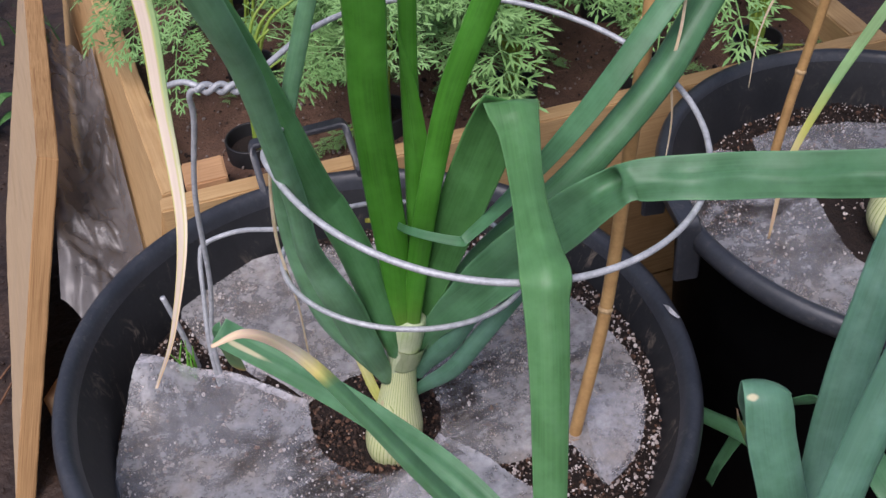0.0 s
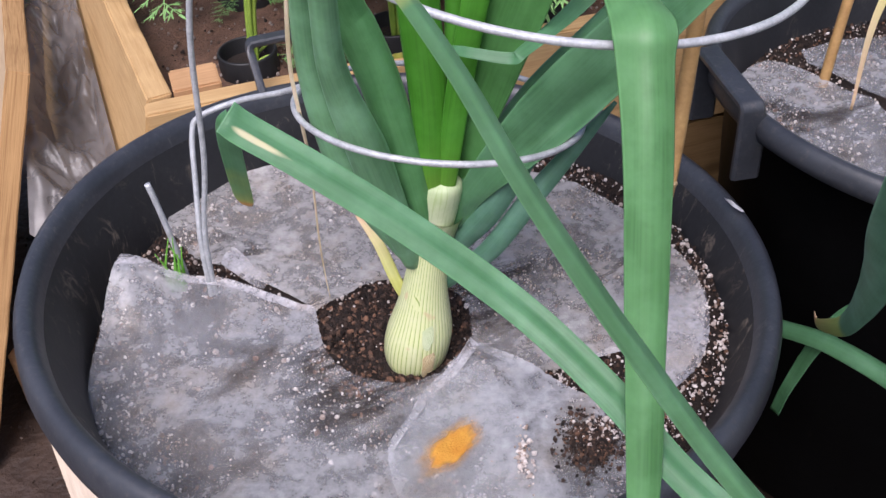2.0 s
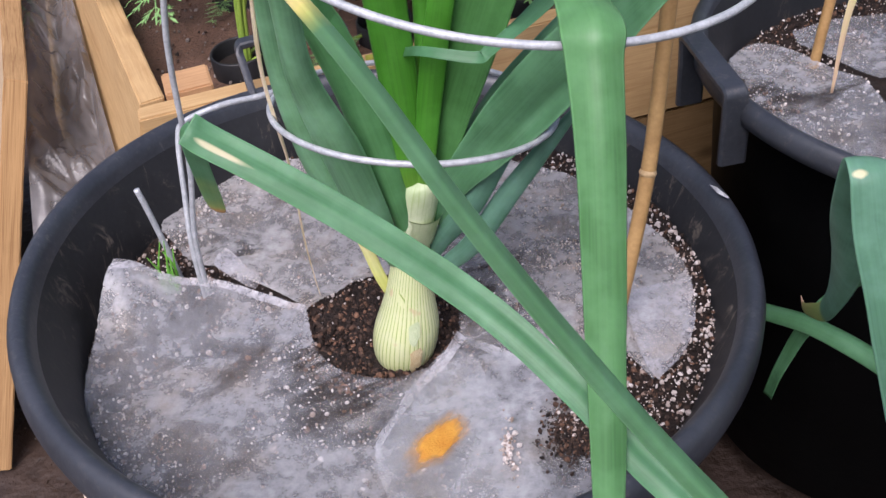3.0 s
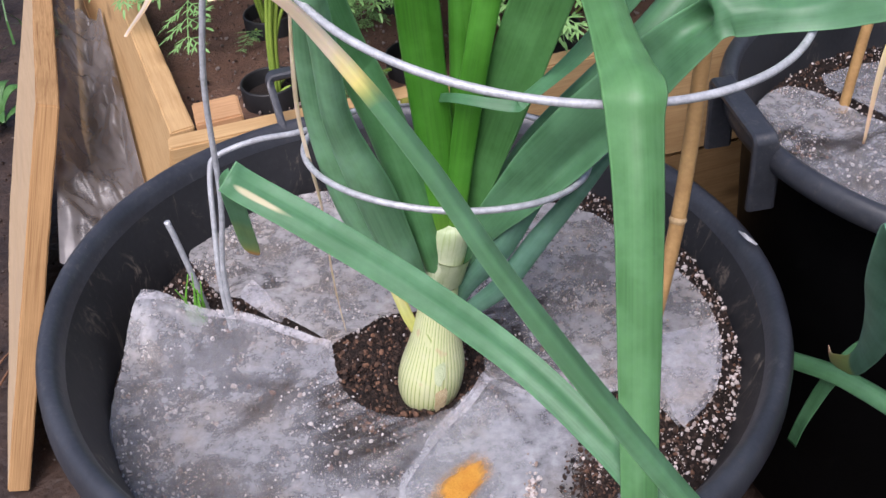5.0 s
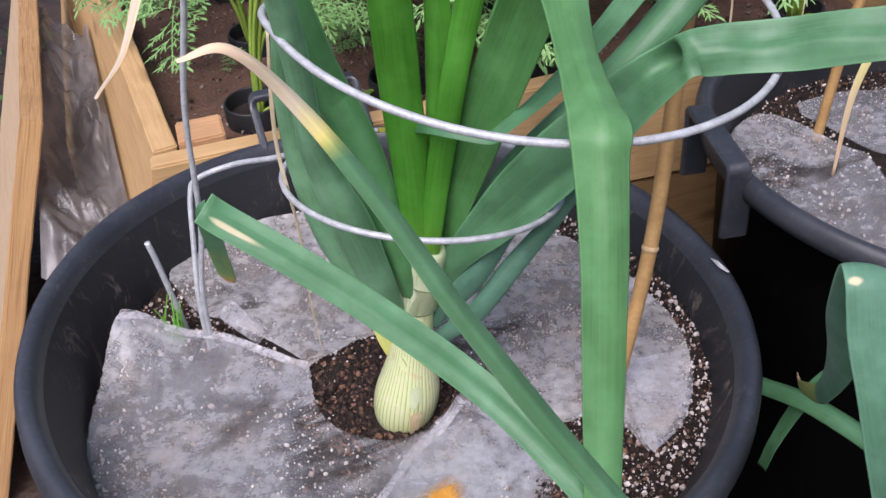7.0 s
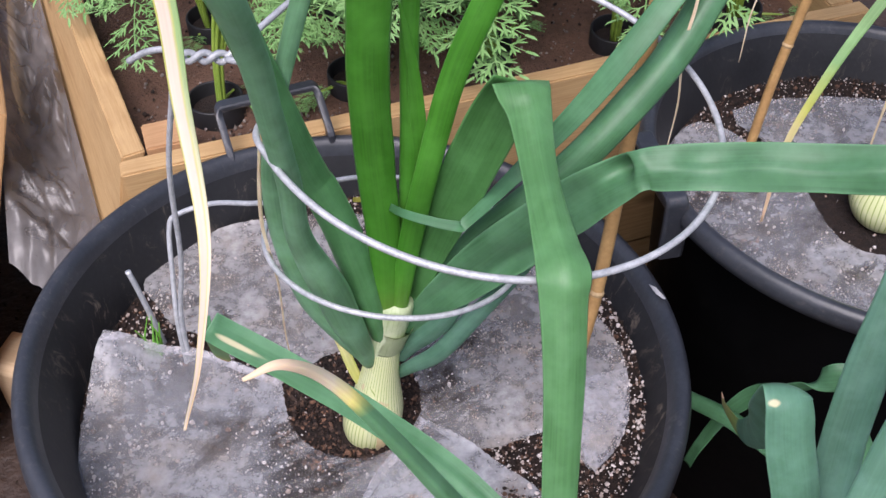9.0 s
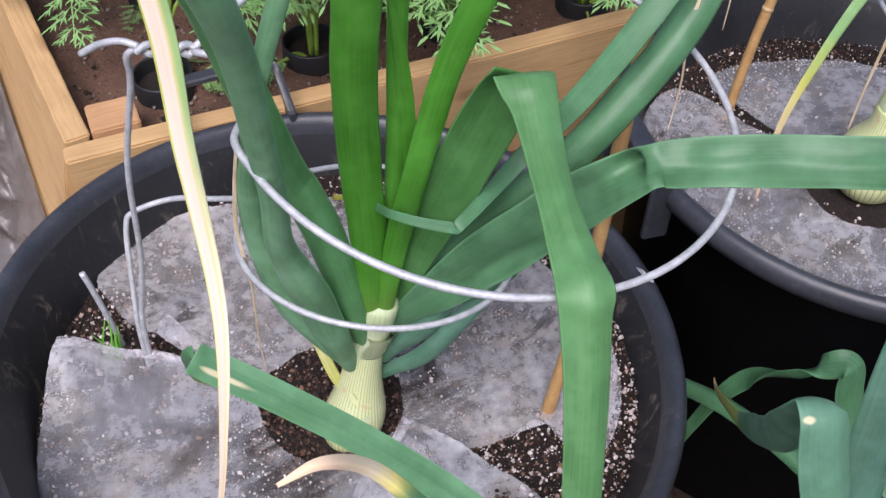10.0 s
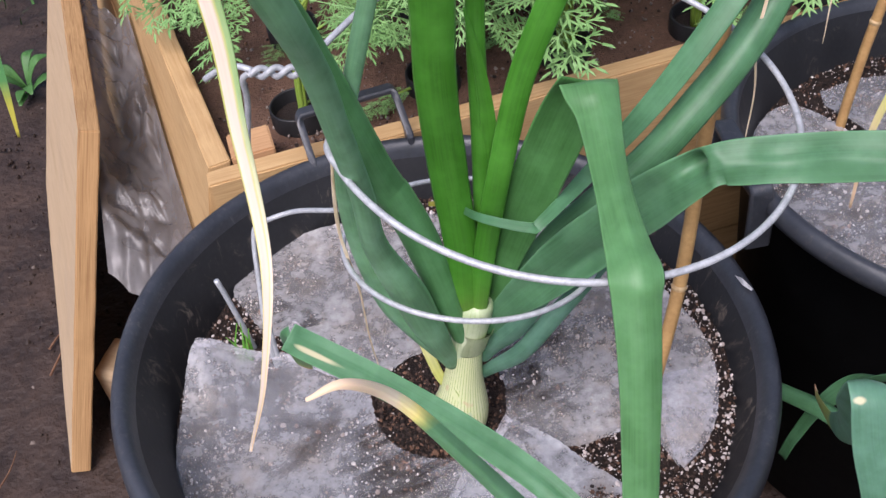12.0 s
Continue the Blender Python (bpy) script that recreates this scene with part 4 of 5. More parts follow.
onion = empty("onion_plant", (-0.030, 0.466, SOIL), "tall onion, pale bulb and blue-green leaves, in a wire cage", "onion")
BULB_BASE, BULB_TOP = Vector((-0.0350, 0.461, SOIL - 0.013)), Vector((-0.0200, 0.465, SOIL + 0.081))
BULB = [(0, 0.0100), (0.05, 0.0152), (0.14, 0.0186), (0.25, 0.0195), (0.35, 0.0186), (0.45, 0.0165), (0.55, 0.0144), (0.66, 0.0126), (0.77, 0.0113), (0.88, 0.0104), (1.0, 0.0100)]
under(part("bulb", bulb_mesh(BULB_BASE, BULB_TOP, BULB), bulb_mat, None, "pale onion bulb with fine green lines"), onion)
under(part("neck", bulb_mesh((-0.0215, 0.465, SOIL + 0.073), (-0.0115, 0.464, 0.549), [(0, 0.0100), (0.3, 0.0104), (0.55, 0.0112), (0.80, 0.0117), (0.93, 0.0104), (1.0, 0.0060)]), neck_mat, None, "whitish green layered onion neck"), onion)


def sheath(low, high, r0, r1, slant, turn):
    """A thin leaf sheath wrapped round the neck, its lip cut aslant."""
    bm = bmesh.new()
    uv = bm.loops.layers.uv.new("UVMap")
    lo, hi = Vector(low), Vector(high)
    n, rows, grid = 44, 14, []
    for i in range(rows + 1):
        v = i / rows
        ring = []
        for k in range(n):
            a = 2 * math.pi * k / n
            r = r0 + (r1 - r0) * v + 0.0005 * max(0.0, v - 0.75) / 0.25
            r *= 1 + 0.02 * noise.noise(Vector((math.cos(a) * 1.5, math.sin(a) * 1.5, low[2] * 90 + v)))
            up = slant * v * math.cos(a - turn)
            ring.append(bm.verts.new(lo.lerp(hi, v) + Vector((math.cos(a) * r, math.sin(a) * r, up))))
        grid.append(ring)
    for i in range(rows):
        for k in range(n):
            j = (k + 1) % n
            f = bm.faces.new((grid[i][k], grid[i][j], grid[i + 1][j], grid[i + 1][k]))
            for lp, (q, w) in zip(f.loops, ((k, i), (k + 1, i), (k + 1, i + 1), (k, i + 1))):
                lp[uv].uv = (q / n, 0.45 * w / rows)
    bmesh.ops.solidify(bm, geom=bm.faces[:], thickness=0.0003)
    return under(part("sheath", bm, neck_mat, None, "thin pale leaf sheath wrapped round the neck"), onion)


sheath((-0.0190, 0.465, 0.506), (-0.0140, 0.4645, 0.527), 0.0108, 0.0116, 0.0030, 2.7)


def skin_flap(u0, u1, v0, v1, material, label):
    """A loose scrap of skin that lies on the bulb."""
    prof = spline(BULB, 60)
    bm = bmesh.new()
    n, grid = 14, []
    for i in range(n + 1):
        row = []
        for j in range(n + 1):
            a, q = 2 * math.pi * i / n, j / n
            q *= 1 + 0.45 * noise.noise(Vector((math.cos(a) * 1.6, math.sin(a) * 1.6, u0 * 9)))
            s, w = 0.5 + 0.5 * q * math.cos(a), 0.5 + 0.5 * q * math.sin(a)
            u = u0 + (u1 - u0) * s
            v = v0 + (v1 - v0) * w
            k = min(59, max(0, int(np.searchsorted(prof[:, 0], v))))
            a = 2 * math.pi * u
            r = prof[k][1] * 1.02 + 0.0007 + 0.0008 * max(0.0, w - 0.7)
            row.append(bm.verts.new(BULB_BASE.lerp(BULB_TOP, v) + Vector((math.cos(a), math.sin(a), 0)) * r))
        grid.append(row)
    for i in range(n):
        for j in range(n):
            bm.faces.new((grid[i][j], grid[i + 1][j], grid[i + 1][j + 1], grid[i][j + 1]))
    bmesh.ops.recalc_face_normals(bm, faces=bm.faces)
    return under(part("skin", bm, material, None, label), onion)


skin_flap(0.755, 0.815, 0.33, 0.50, neck_mat, "loose whitish scrap of onion skin")
skin_flap(0.770, 0.825, 0.08, 0.33, skin_mat, "dry tan scrap of onion skin")

# left side
leaf(onion, [(-0.0300, 0.459, 0.496), (-0.0385, 0.449, 0.541), (-0.047, 0.444, 0.583), (-0.056, 0.431, 0.632), (-0.0545, 0.416, 0.682), (-0.055, 0.400, 0.730), (-0.055, 0.381, 0.778), (-0.0585, 0.358, 0.824), (-0.075, 0.350, 0.885), (-0.110, 0.375, 0.950), (-0.130, 0.390, 1.000)],
     [0.010, 0.018, 0.0200, 0.0138, 0.0120, 0.0120, 0.0124, 0.0130, 0.0140, 0.0140, 0.0120], leaf_outer, facing=UP, wave=0.10, seed=1, groove=-0.12, flat=0.75, n=90, sides=18)
leaf(onion, [(-0.0210, 0.4610, 0.5120), (-0.0255, 0.4590, 0.5430), (-0.0347, 0.4633, 0.5884), (-0.0403, 0.4633, 0.6145), (-0.0467, 0.4634, 0.6352), (-0.0524, 0.4614, 0.6531), (-0.0676, 0.4465, 0.7341), (-0.0749, 0.4305, 0.7794), (-0.0950, 0.4100, 0.8400)],
     [0.011, 0.0155, 0.0195, 0.0200, 0.0195, 0.0185, 0.0160, 0.015, 0.014], leaf_mid, facing=UP, wave=0.10, seed=2, n=80, groove=-0.10, flat=0.75, sides=18)
leaf(onion, [(-0.028, 0.462, 0.490), (-0.036, 0.457, 0.512), (-0.058, 0.456, 0.559), (-0.068, 0.456, 0.610), (-0.068, 0.446, 0.655), (-0.062, 0.430, 0.700), (-0.058, 0.410, 0.745)],
     [0.009, 0.014, 0.018, 0.0165, 0.0125, 0.008, 0.004], leaf_outer, facing=(-0.3, -0.8, 0.5), seed=3, groove=-0.1, flat=0.75, wave=0.08)
leaf(onion, [(-0.064, 0.456, 0.640), (-0.066, 0.456, 0.671), (-0.062, 0.456, 0.696), (-0.051, 0.456, 0.732), (-0.039, 0.456, 0.768), (-0.026, 0.456, 0.810)], [0.005, 0.0075, 0.0085, 0.009, 0.0085, 0.008], leaf_outer, seed=4, groove=-0.1, flat=0.5)
# middle
leaf(onion, [(-0.0150, 0.4640, 0.522), (-0.0170, 0.4590, 0.548), (-0.016, 0.464, 0.595), (-0.018, 0.468, 0.650), (-0.018, 0.464, 0.707), (-0.014, 0.459, 0.764), (-0.012, 0.452, 0.840)], [0.008, 0.0125, 0.0185, 0.0205, 0.0205, 0.021, 0.020], leaf_green, seed=5, groove=-0.1, flat=0.35)
leaf(onion, [(-0.012, 0.466, 0.530), (-0.004, 0.470, 0.599), (0.000, 0.476, 0.656), (0.002, 0.484, 0.712), (0.005, 0.492, 0.768), (0.004, 0.500, 0.850)], [0.006, 0.009, 0.010, 0.0095, 0.0095, 0.009], leaf_green, seed=6, groove=-0.1, flat=0.5)
leaf(onion, [(-0.010, 0.470, 0.560), (0.003, 0.472, 0.620), (0.005, 0.474, 0.660), (0.003, 0.478, 0.700), (-0.002, 0.482, 0.735)], [0.006, 0.009, 0.0085, 0.006, 0.001], leaf_green, seed=7)
leaf(onion, [(-0.0120, 0.4640, 0.522), (-0.0095, 0.4585, 0.548), (-0.002, 0.460, 0.597), (0.009, 0.458, 0.653), (0.023, 0.462, 0.708), (0.045, 0.468, 0.761), (0.071, 0.475, 0.830)], [0.006, 0.0095, 0.0125, 0.0125, 0.0130, 0.0135, 0.0135], leaf_green, seed=8, groove=-0.1, flat=0.35)
# right side: the leaf that folds over and hangs
bm = blade([(-0.0095, 0.466, 0.528), (0.0035, 0.463, 0.575), (0.022, 0.459, 0.630), (0.040, 0.455, 0.680), (0.0525, 0.4505, 0.7095)], [0.010, 0.020, 0.026, 0.0275, 0.0275],
           [(-0.3, -0.85, 0.4), (-0.3, -0.85, 0.4), (-0.3, -0.9, 0.3), (-0.2, -0.95, 0.2), (0.1, -1.0, 0.1)], n=50, groove=0.7, flat=0.16, folds=((1.0, 0.95),), seed=9)
blade([(0.0525, 0.4503, 0.7097), (0.0535, 0.4440, 0.7075), (0.0555, 0.4330, 0.7030), (0.0570, 0.408, 0.696), (0.0583, 0.384, 0.6930), (0.0602, 0.3630, 0.6900), (0.0618, 0.3490, 0.6880), (0.0616, 0.3420, 0.6785), (0.0615, 0.325, 0.652), (0.0598, 0.297, 0.600), (0.057, 0.262, 0.547), (0.054, 0.232, 0.495)],
      [0.0275, 0.0255, 0.0205, 0.0165, 0.0168, 0.0196, 0.0230, 0.0204, 0.0180, 0.0152, 0.0122, 0.004], [(0.1, -0.2, 1.0), (0.05, -0.3, 1.0)] + [FRONT] * 10, n=132, groove=-0.05, keel=-0.13, off=-0.1, flat=0.24, wave=0.06, sides=20,
      folds=((0.0, 0.8), (0.545, 0.35)), dents=((0.43, 0.45, 0.07, 0.35, 0.10),), seed=9.4, bm=bm, mat=1)
under(part("leaf", bm, [leaf_inner, leaf_light], None, "light green onion leaf creased over and hanging to the front"), onion)
leaf(onion, [(-0.0075, 0.464, 0.516), (0.0070, 0.457, 0.548), (0.040, 0.447, 0.593), (0.076, 0.440, 0.636), (0.098, 0.429, 0.666), (0.107, 0.4240, 0.6770), (0.119, 0.4225, 0.6800), (0.146, 0.418, 0.684), (0.186, 0.401, 0.696), (0.226, 0.382, 0.709), (0.276, 0.360, 0.717)],
     [0.008, 0.0165, 0.030, 0.0285, 0.0225, 0.0190, 0.0205, 0.0220, 0.0212, 0.0208, 0.020], leaf_scar, "green onion leaf kinked and lying out to the side", facing=[UP, UP, UP, UP, (-0.3, -0.7, 0.65), (-0.3, -0.6, 0.75), FRONT, FRONT, FRONT, FRONT, FRONT], n=120,
     folds=((0.50, 0.65), (0.68, 0.55), (0.80, 0.55), (0.92, 0.5)), wave=0.16, seed=10, groove=0.12, keel=0.16, off=-0.2, sides=30, flange=(0.25, 0.45, 0.44), dents=((0.415, -0.35, 0.032, 0.45, 0.75), (0.50, -0.55, 0.04, 0.5, -0.10), (0.66, -0.3, 0.04, 0.6, 0.09), (0.83, -0.3, 0.04, 0.6, 0.08), (0.20, 0.5, 0.05, 0.35, 0.22)))
leaf(onion, [(-0.012, 0.466, 0.525), (0.034, 0.466, 0.592), (0.082, 0.470, 0.638), (0.116, 0.485, 0.670), (0.138, 0.500, 0.691), (0.160, 0.520, 0.719), (0.196, 0.545, 0.765)], [0.010, 0.014, 0.0175, 0.0185, 0.0185, 0.018, 0.016], leaf_scar, seed=11, facing=(-0.4, -0.8, 0.5), groove=-0.12, flat=0.45, wave=0.06)
leaf(onion, [(-0.0325, 0.484, 0.6085), (-0.0185, 0.4775, 0.6130), (-0.0035, 0.4495, 0.6290), (0.0215, 0.4395, 0.6290), (0.029, 0.441, 0.632), (0.057, 0.468, 0.640), (0.087, 0.478, 0.671), (0.112, 0.487, 0.702), (0.150, 0.510, 0.745)], [0.0025, 0.0038, 0.0046, 0.0056, 0.0062, 0.0090, 0.0120, 0.0130, 0.0125], leaf_bent, "narrow kinked onion leaf with a yellow tip", seed=12, facing=(-0.4, -0.7, 0.6), n=70)
leaf(onion, [(-0.012, 0.466, 0.490), (-0.004, 0.463, 0.506), (0.012, 0.458, 0.530), (0.030, 0.460, 0.560), (0.050, 0.463, 0.585)], [0.008, 0.011, 0.0135, 0.0125, 0.004], leaf_blue, seed=13, groove=-0.12, flat=0.5, wave=0.06)
leaf(onion, [(-0.014, 0.466, 0.474), (-0.006, 0.463, 0.484), (0.013, 0.456, 0.507), (0.034, 0.457, 0.538), (0.056, 0.460, 0.566), (0.075, 0.464, 0.588)], [0.007, 0.009, 0.0115, 0.0115, 0.008, 0.002], leaf_blue, seed=14, groove=-0.12, flat=0.5, wave=0.06)
leaf(onion, [(-0.034, 0.461, 0.462), (-0.041, 0.466, 0.478), (-0.050, 0.482, 0.492), (-0.061, 0.496, 0.503)], [0.004, 0.0065, 0.006, 0.004], leaf_yellow, "thin yellowed leaf beside the bulb", seed=15, n=24)
# dying leaf that bends over and hangs in front
leaf(onion, [(-0.128, 0.388, 0.996), (-0.126, 0.380, 1.008), (-0.106, 0.362, 0.972), (-0.084, 0.345, 0.925), (-0.062, 0.307, 0.863), (-0.057, 0.284, 0.830), (-0.052, 0.258, 0.806), (-0.052, 0.229, 0.793), (-0.053, 0.208, 0.792)],
     [0.011, 0.0105, 0.0095, 0.0078, 0.0063, 0.0049, 0.0034, 0.0016, 0.0007], leaf_dead, "dying leaf bleached white and yellow along its length", seed=16, n=80, facing=FRONT)
leaf(onion, [(-0.0690, 0.438, 0.690), (-0.0745, 0.447, 0.655), (-0.0785, 0.455, 0.620), (-0.0785, 0.462, 0.585), (-0.0795, 0.473, 0.550), (-0.083, 0.484, 0.500), (-0.085, 0.496, 0.460), (-0.0855, 0.503, 0.4345)], [0.0016, 0.0020, 0.0022, 0.0020, 0.0014, 0.0011, 0.0009, 0.0006], leaf_string, "pale dry leaf edge that ends in a dangling thread", seed=17, n=70, wave=0.5)
# leaf end that hangs at the far side
leaf(onion, [(-0.126, 0.388, 0.990), (-0.150, 0.385, 0.990), (-0.148, 0.356, 0.925), (-0.138, 0.335, 0.860), (-0.140, 0.330, 0.826), (-0.1435, 0.328, 0.800)], [0.007, 0.006, 0.0048, 0.0042, 0.0032, 0.0010], leaf_fade2, "thin hanging leaf end with a yellow tip", seed=41, n=50, facing=FRONT)

# nearer onion, whose leaves reach in front
near = empty("onion_plant", (0.400, 0.060, 0.408), "nearer onion with drooping blue-green leaves", "onion")
under(part("bulb", bulb_mesh((0.400, 0.060, 0.404), (0.398, 0.062, 0.490), [(0, 0.012), (0.12, 0.022), (0.35, 0.026), (0.55, 0.022), (0.8, 0.014), (1.0, 0.012)]), bulb_mat, None, "pale onion bulb"), near)
bm = blade([(-0.0940, 0.384, 0.597), (-0.0938, 0.381, 0.603), (-0.0925, 0.373, 0.622), (-0.0905, 0.364, 0.640), (-0.0885, 0.3575, 0.652), (-0.0870, 0.3545, 0.6575)], [0.0050, 0.0086, 0.0098, 0.0104, 0.0106, 0.0100],
           [(-0.2, -0.9, 0.3)] * 4 + [(-0.2, -0.8, 0.5), (-0.3, -0.5, 0.8)], n=40, folds=((1.0, 0.8),), seed=18.3, groove=0.2, span=(0.0, 0.16))
blade([(-0.0868, 0.352, 0.6610), (-0.080, 0.350, 0.6568), (-0.055, 0.343, 0.6420), (-0.018, 0.331, 0.618), (0.018, 0.314, 0.594), (0.048, 0.289, 0.574), (0.076, 0.263, 0.551), (0.130, 0.215, 0.525), (0.220, 0.150, 0.500), (0.320, 0.095, 0.480), (0.395, 0.064, 0.470)],
      [0.0128, 0.013, 0.013, 0.013, 0.013, 0.0128, 0.0128, 0.014, 0.016, 0.014, 0.010], [(-0.3, -0.5, 0.8)] + [FRONT] * 10, n=110, folds=((0.0, 0.7),), seed=18, groove=0.04, keel=0.26, off=-0.35, wave=0.05, sides=24, flange=(0.1, 0.25, 0.0), bm=bm, span=(0.16, 1.0))
under(part("leaf", bm, leaf_long, None, "long onion leaf with a folded tip and pale scar"), near)
leaf(near, [(-0.041, 0.223, 0.791), (-0.031, 0.228, 0.790), (-0.020, 0.236, 0.770), (-0.004, 0.234, 0.743), (0.013, 0.235, 0.706), (0.041, 0.235, 0.653), (0.082, 0.232, 0.585), (0.140, 0.205, 0.520), (0.230, 0.150, 0.490), (0.330, 0.095, 0.480), (0.396, 0.063, 0.470)],
     [0.0010, 0.0030, 0.0042, 0.0054, 0.0064, 0.0076, 0.0088, 0.011, 0.014, 0.013, 0.010], leaf_drytip, "onion leaf with a dry curled straw-coloured tip", facing=FRONT, n=110, seed=19, groove=0.0, keel=-0.38, off=0.15, sides=24)
bm = blade([(0.398, 0.063, 0.460), (0.300, 0.130, 0.440), (0.215, 0.205, 0.455), (0.181, 0.262, 0.525), (0.160, 0.301, 0.612), (0.1560, 0.3100, 0.6340), (0.1548, 0.3145, 0.6425), (0.1553, 0.3192, 0.6430), (0.1570, 0.3255, 0.6320), (0.1620, 0.338, 0.600), (0.1690, 0.354, 0.563), (0.183, 0.390, 0.508), (0.1905, 0.4149, 0.4757), (0.1965, 0.4406, 0.4505), (0.2015, 0.4631, 0.4303), (0.2031, 0.4706, 0.4265), (0.2024, 0.4734, 0.4303)],
           [0.012, 0.018, 0.022, 0.0225, 0.022, 0.0220, 0.0215, 0.0215, 0.0210, 0.0205, 0.0195, 0.0160, 0.0110, 0.0084, 0.0062, 0.0048, 0.0018],
           [FRONT, FRONT, FRONT, (0, -0.8, 0.5), (0.05, -0.8, 0.5), (0.1, -0.9, 0.4), (0.15, -0.4, 0.9), (0.2, 0.3, 0.9), (0.2, 0.7, 0.6), (0.5, 0.6, 0.4), (0.9, 0.3, 0.2)] + [(1, 0, 0)] * 6, n=180, sides=20, flat=0.30, groove=-0.06, folds=((0.41, 0.6),), seed=20)
under(part("leaf", bm, leaf_curl, None, "broad onion leaf creased over at its top, its tip curled"), near)
leaf(near, [(0.194, 0.477, 0.338), (0.198, 0.474, 0.368), (0.209, 0.473, 0.4045), (0.2256, 0.4706, 0.4323), (0.236, 0.446, 0.474), (0.245, 0.435, 0.493), (0.256, 0.428, 0.498), (0.264, 0.418, 0.464), (0.290, 0.380, 0.430), (0.350, 0.200, 0.430), (0.398, 0.066, 0.455)],
     [0.0075, 0.0080, 0.0100, 0.0140, 0.0130, 0.0155, 0.019, 0.020, 0.018, 0.016, 0.012], leaf_scar, "twisted onion leaf folded behind", facing=[(-0.5, -0.5, 0.7)] * 3 + [(-0.2, -0.2, 1.0), (0.3, 0.1, 1.0), (0.2, -0.5, 0.8)] + [FRONT] * 5, n=110, folds=((0.30, 0.5), (0.55, 0.7)), wave=0.12, groove=0.3, seed=21, dents=((0.42, 0.2, 0.05, 0.6, 0.3),))
leaf(near, [(0.398, 0.063, 0.470), (0.290, 0.130, 0.450), (0.190, 0.205, 0.450), (0.180, 0.271, 0.524), (0.191, 0.319, 0.589), (0.214, 0.361, 0.662), (0.245, 0.400, 0.740)], [0.012, 0.018, 0.022, 0.023, 0.022, 0.020, 0.016], leaf_blue, facing=FRONT, n=70, seed=22, groove=-0.1, flat=0.4, wave=0.05)
leaf(near, [(0.399, 0.062, 0.480), (0.300, 0.120, 0.500), (0.200, 0.190, 0.520), (0.160, 0.235, 0.560), (0.170, 0.262, 0.612), (0.192, 0.291, 0.669), (0.215, 0.315, 0.720)], [0.012, 0.016, 0.018, 0.018, 0.018, 0.017, 0.015], leaf_blue, facing=FRONT, n=70, seed=23, groove=-0.1, flat=0.4, wave=0.05)
leaf(near, [(0.168, 0.505, 0.400), (0.188, 0.484, 0.408), (0.212, 0.456, 0.417), (0.245, 0.410, 0.418), (0.300, 0.300, 0.420), (0.360, 0.160, 0.430), (0.398, 0.066, 0.450)], [0.009, 0.0115, 0.0125, 0.013, 0.013, 0.012, 0.010], leaf_scar, facing=FRONT, flat=0.6, groove=-0.1, n=60, seed=24)

# second onion
O2 = Vector((0.364, 0.632, 0.434))
second = empty("onion_plant", O2, "onion with a pale striped bulb growing in the second tub", "onion")
under(part("bulb", bulb_mesh(O2 - Vector((0, 0, 0.004)), O2 + Vector((0, 0.004, 0.075)), [(0, 0.014), (0.1, 0.024), (0.3, 0.030), (0.5, 0.027), (0.75, 0.016), (1.0, 0.013)]), bulb_mat, None, "pale onion bulb with green lines"), second)
under(part("neck", bulb_mesh(O2 + Vector((0, 0.004, 0.068)), O2 + Vector((0.006, 0.008, 0.140)), [(0, 0.0135), (0.5, 0.012), (1.0, 0.010)]), neck_mat), second)
for dx, dy, w, mat in ((0.05, 0.02, 0.022, leaf_blue), (-0.02, 0.06, 0.020, leaf_mid), (0.09, 0.05, 0.020, leaf_blue), (0.03, -0.02, 0.020, leaf_blue)):
    b = O2 + Vector((0.004, 0.006, 0.115))
    leaf(second, [b, b + Vector((dx * 0.4, dy * 0.4, 0.07)), b + Vector((dx, dy, 0.16)), b + Vector((dx * 1.8, dy * 1.8, 0.27))], [0.010, w, w, w * 0.85], mat, seed=30 + dx, n=36)
leaf(second, [(0.372, 0.638, 0.560), (0.362, 0.622, 0.680), (0.340, 0.612, 0.705), (0.306, 0.602, 0.680), (0.277, 0.585, 0.648), (0.252, 0.567, 0.615), (0.232, 0.550, 0.578), (0.2235, 0.5345, 0.5300)], [0.007, 0.0075, 0.0075, 0.0075, 0.0068, 0.0055, 0.0040, 0.0016], leaf_fade, "fading leaf turning yellow to straw at its end", facing=FRONT, seed=31, n=70)

# ---- wire cage ----
cage = empty("wire_cage", (-0.160, 0.521, SOIL), "galvanised wire support with two rings round the onion", "plant support")
WIRE = 0.0017


def ring(c, r, sx, sy, a0, a1, n=24):
    out = []
    for k in range(n + 1):
        a = radians(a0 + (a1 - a0) * k / n)
        # a circle lying in the tilted plane
        e1 = Vector((1, 0, sx)).normalized()
        nrm = Vector((-sx, -sy, 1)).normalized()
        e2 = nrm.cross(e1)
        out.append(Vector(c) + (e1 * math.cos(a) + e2 * math.sin(a)) * r)
    return out


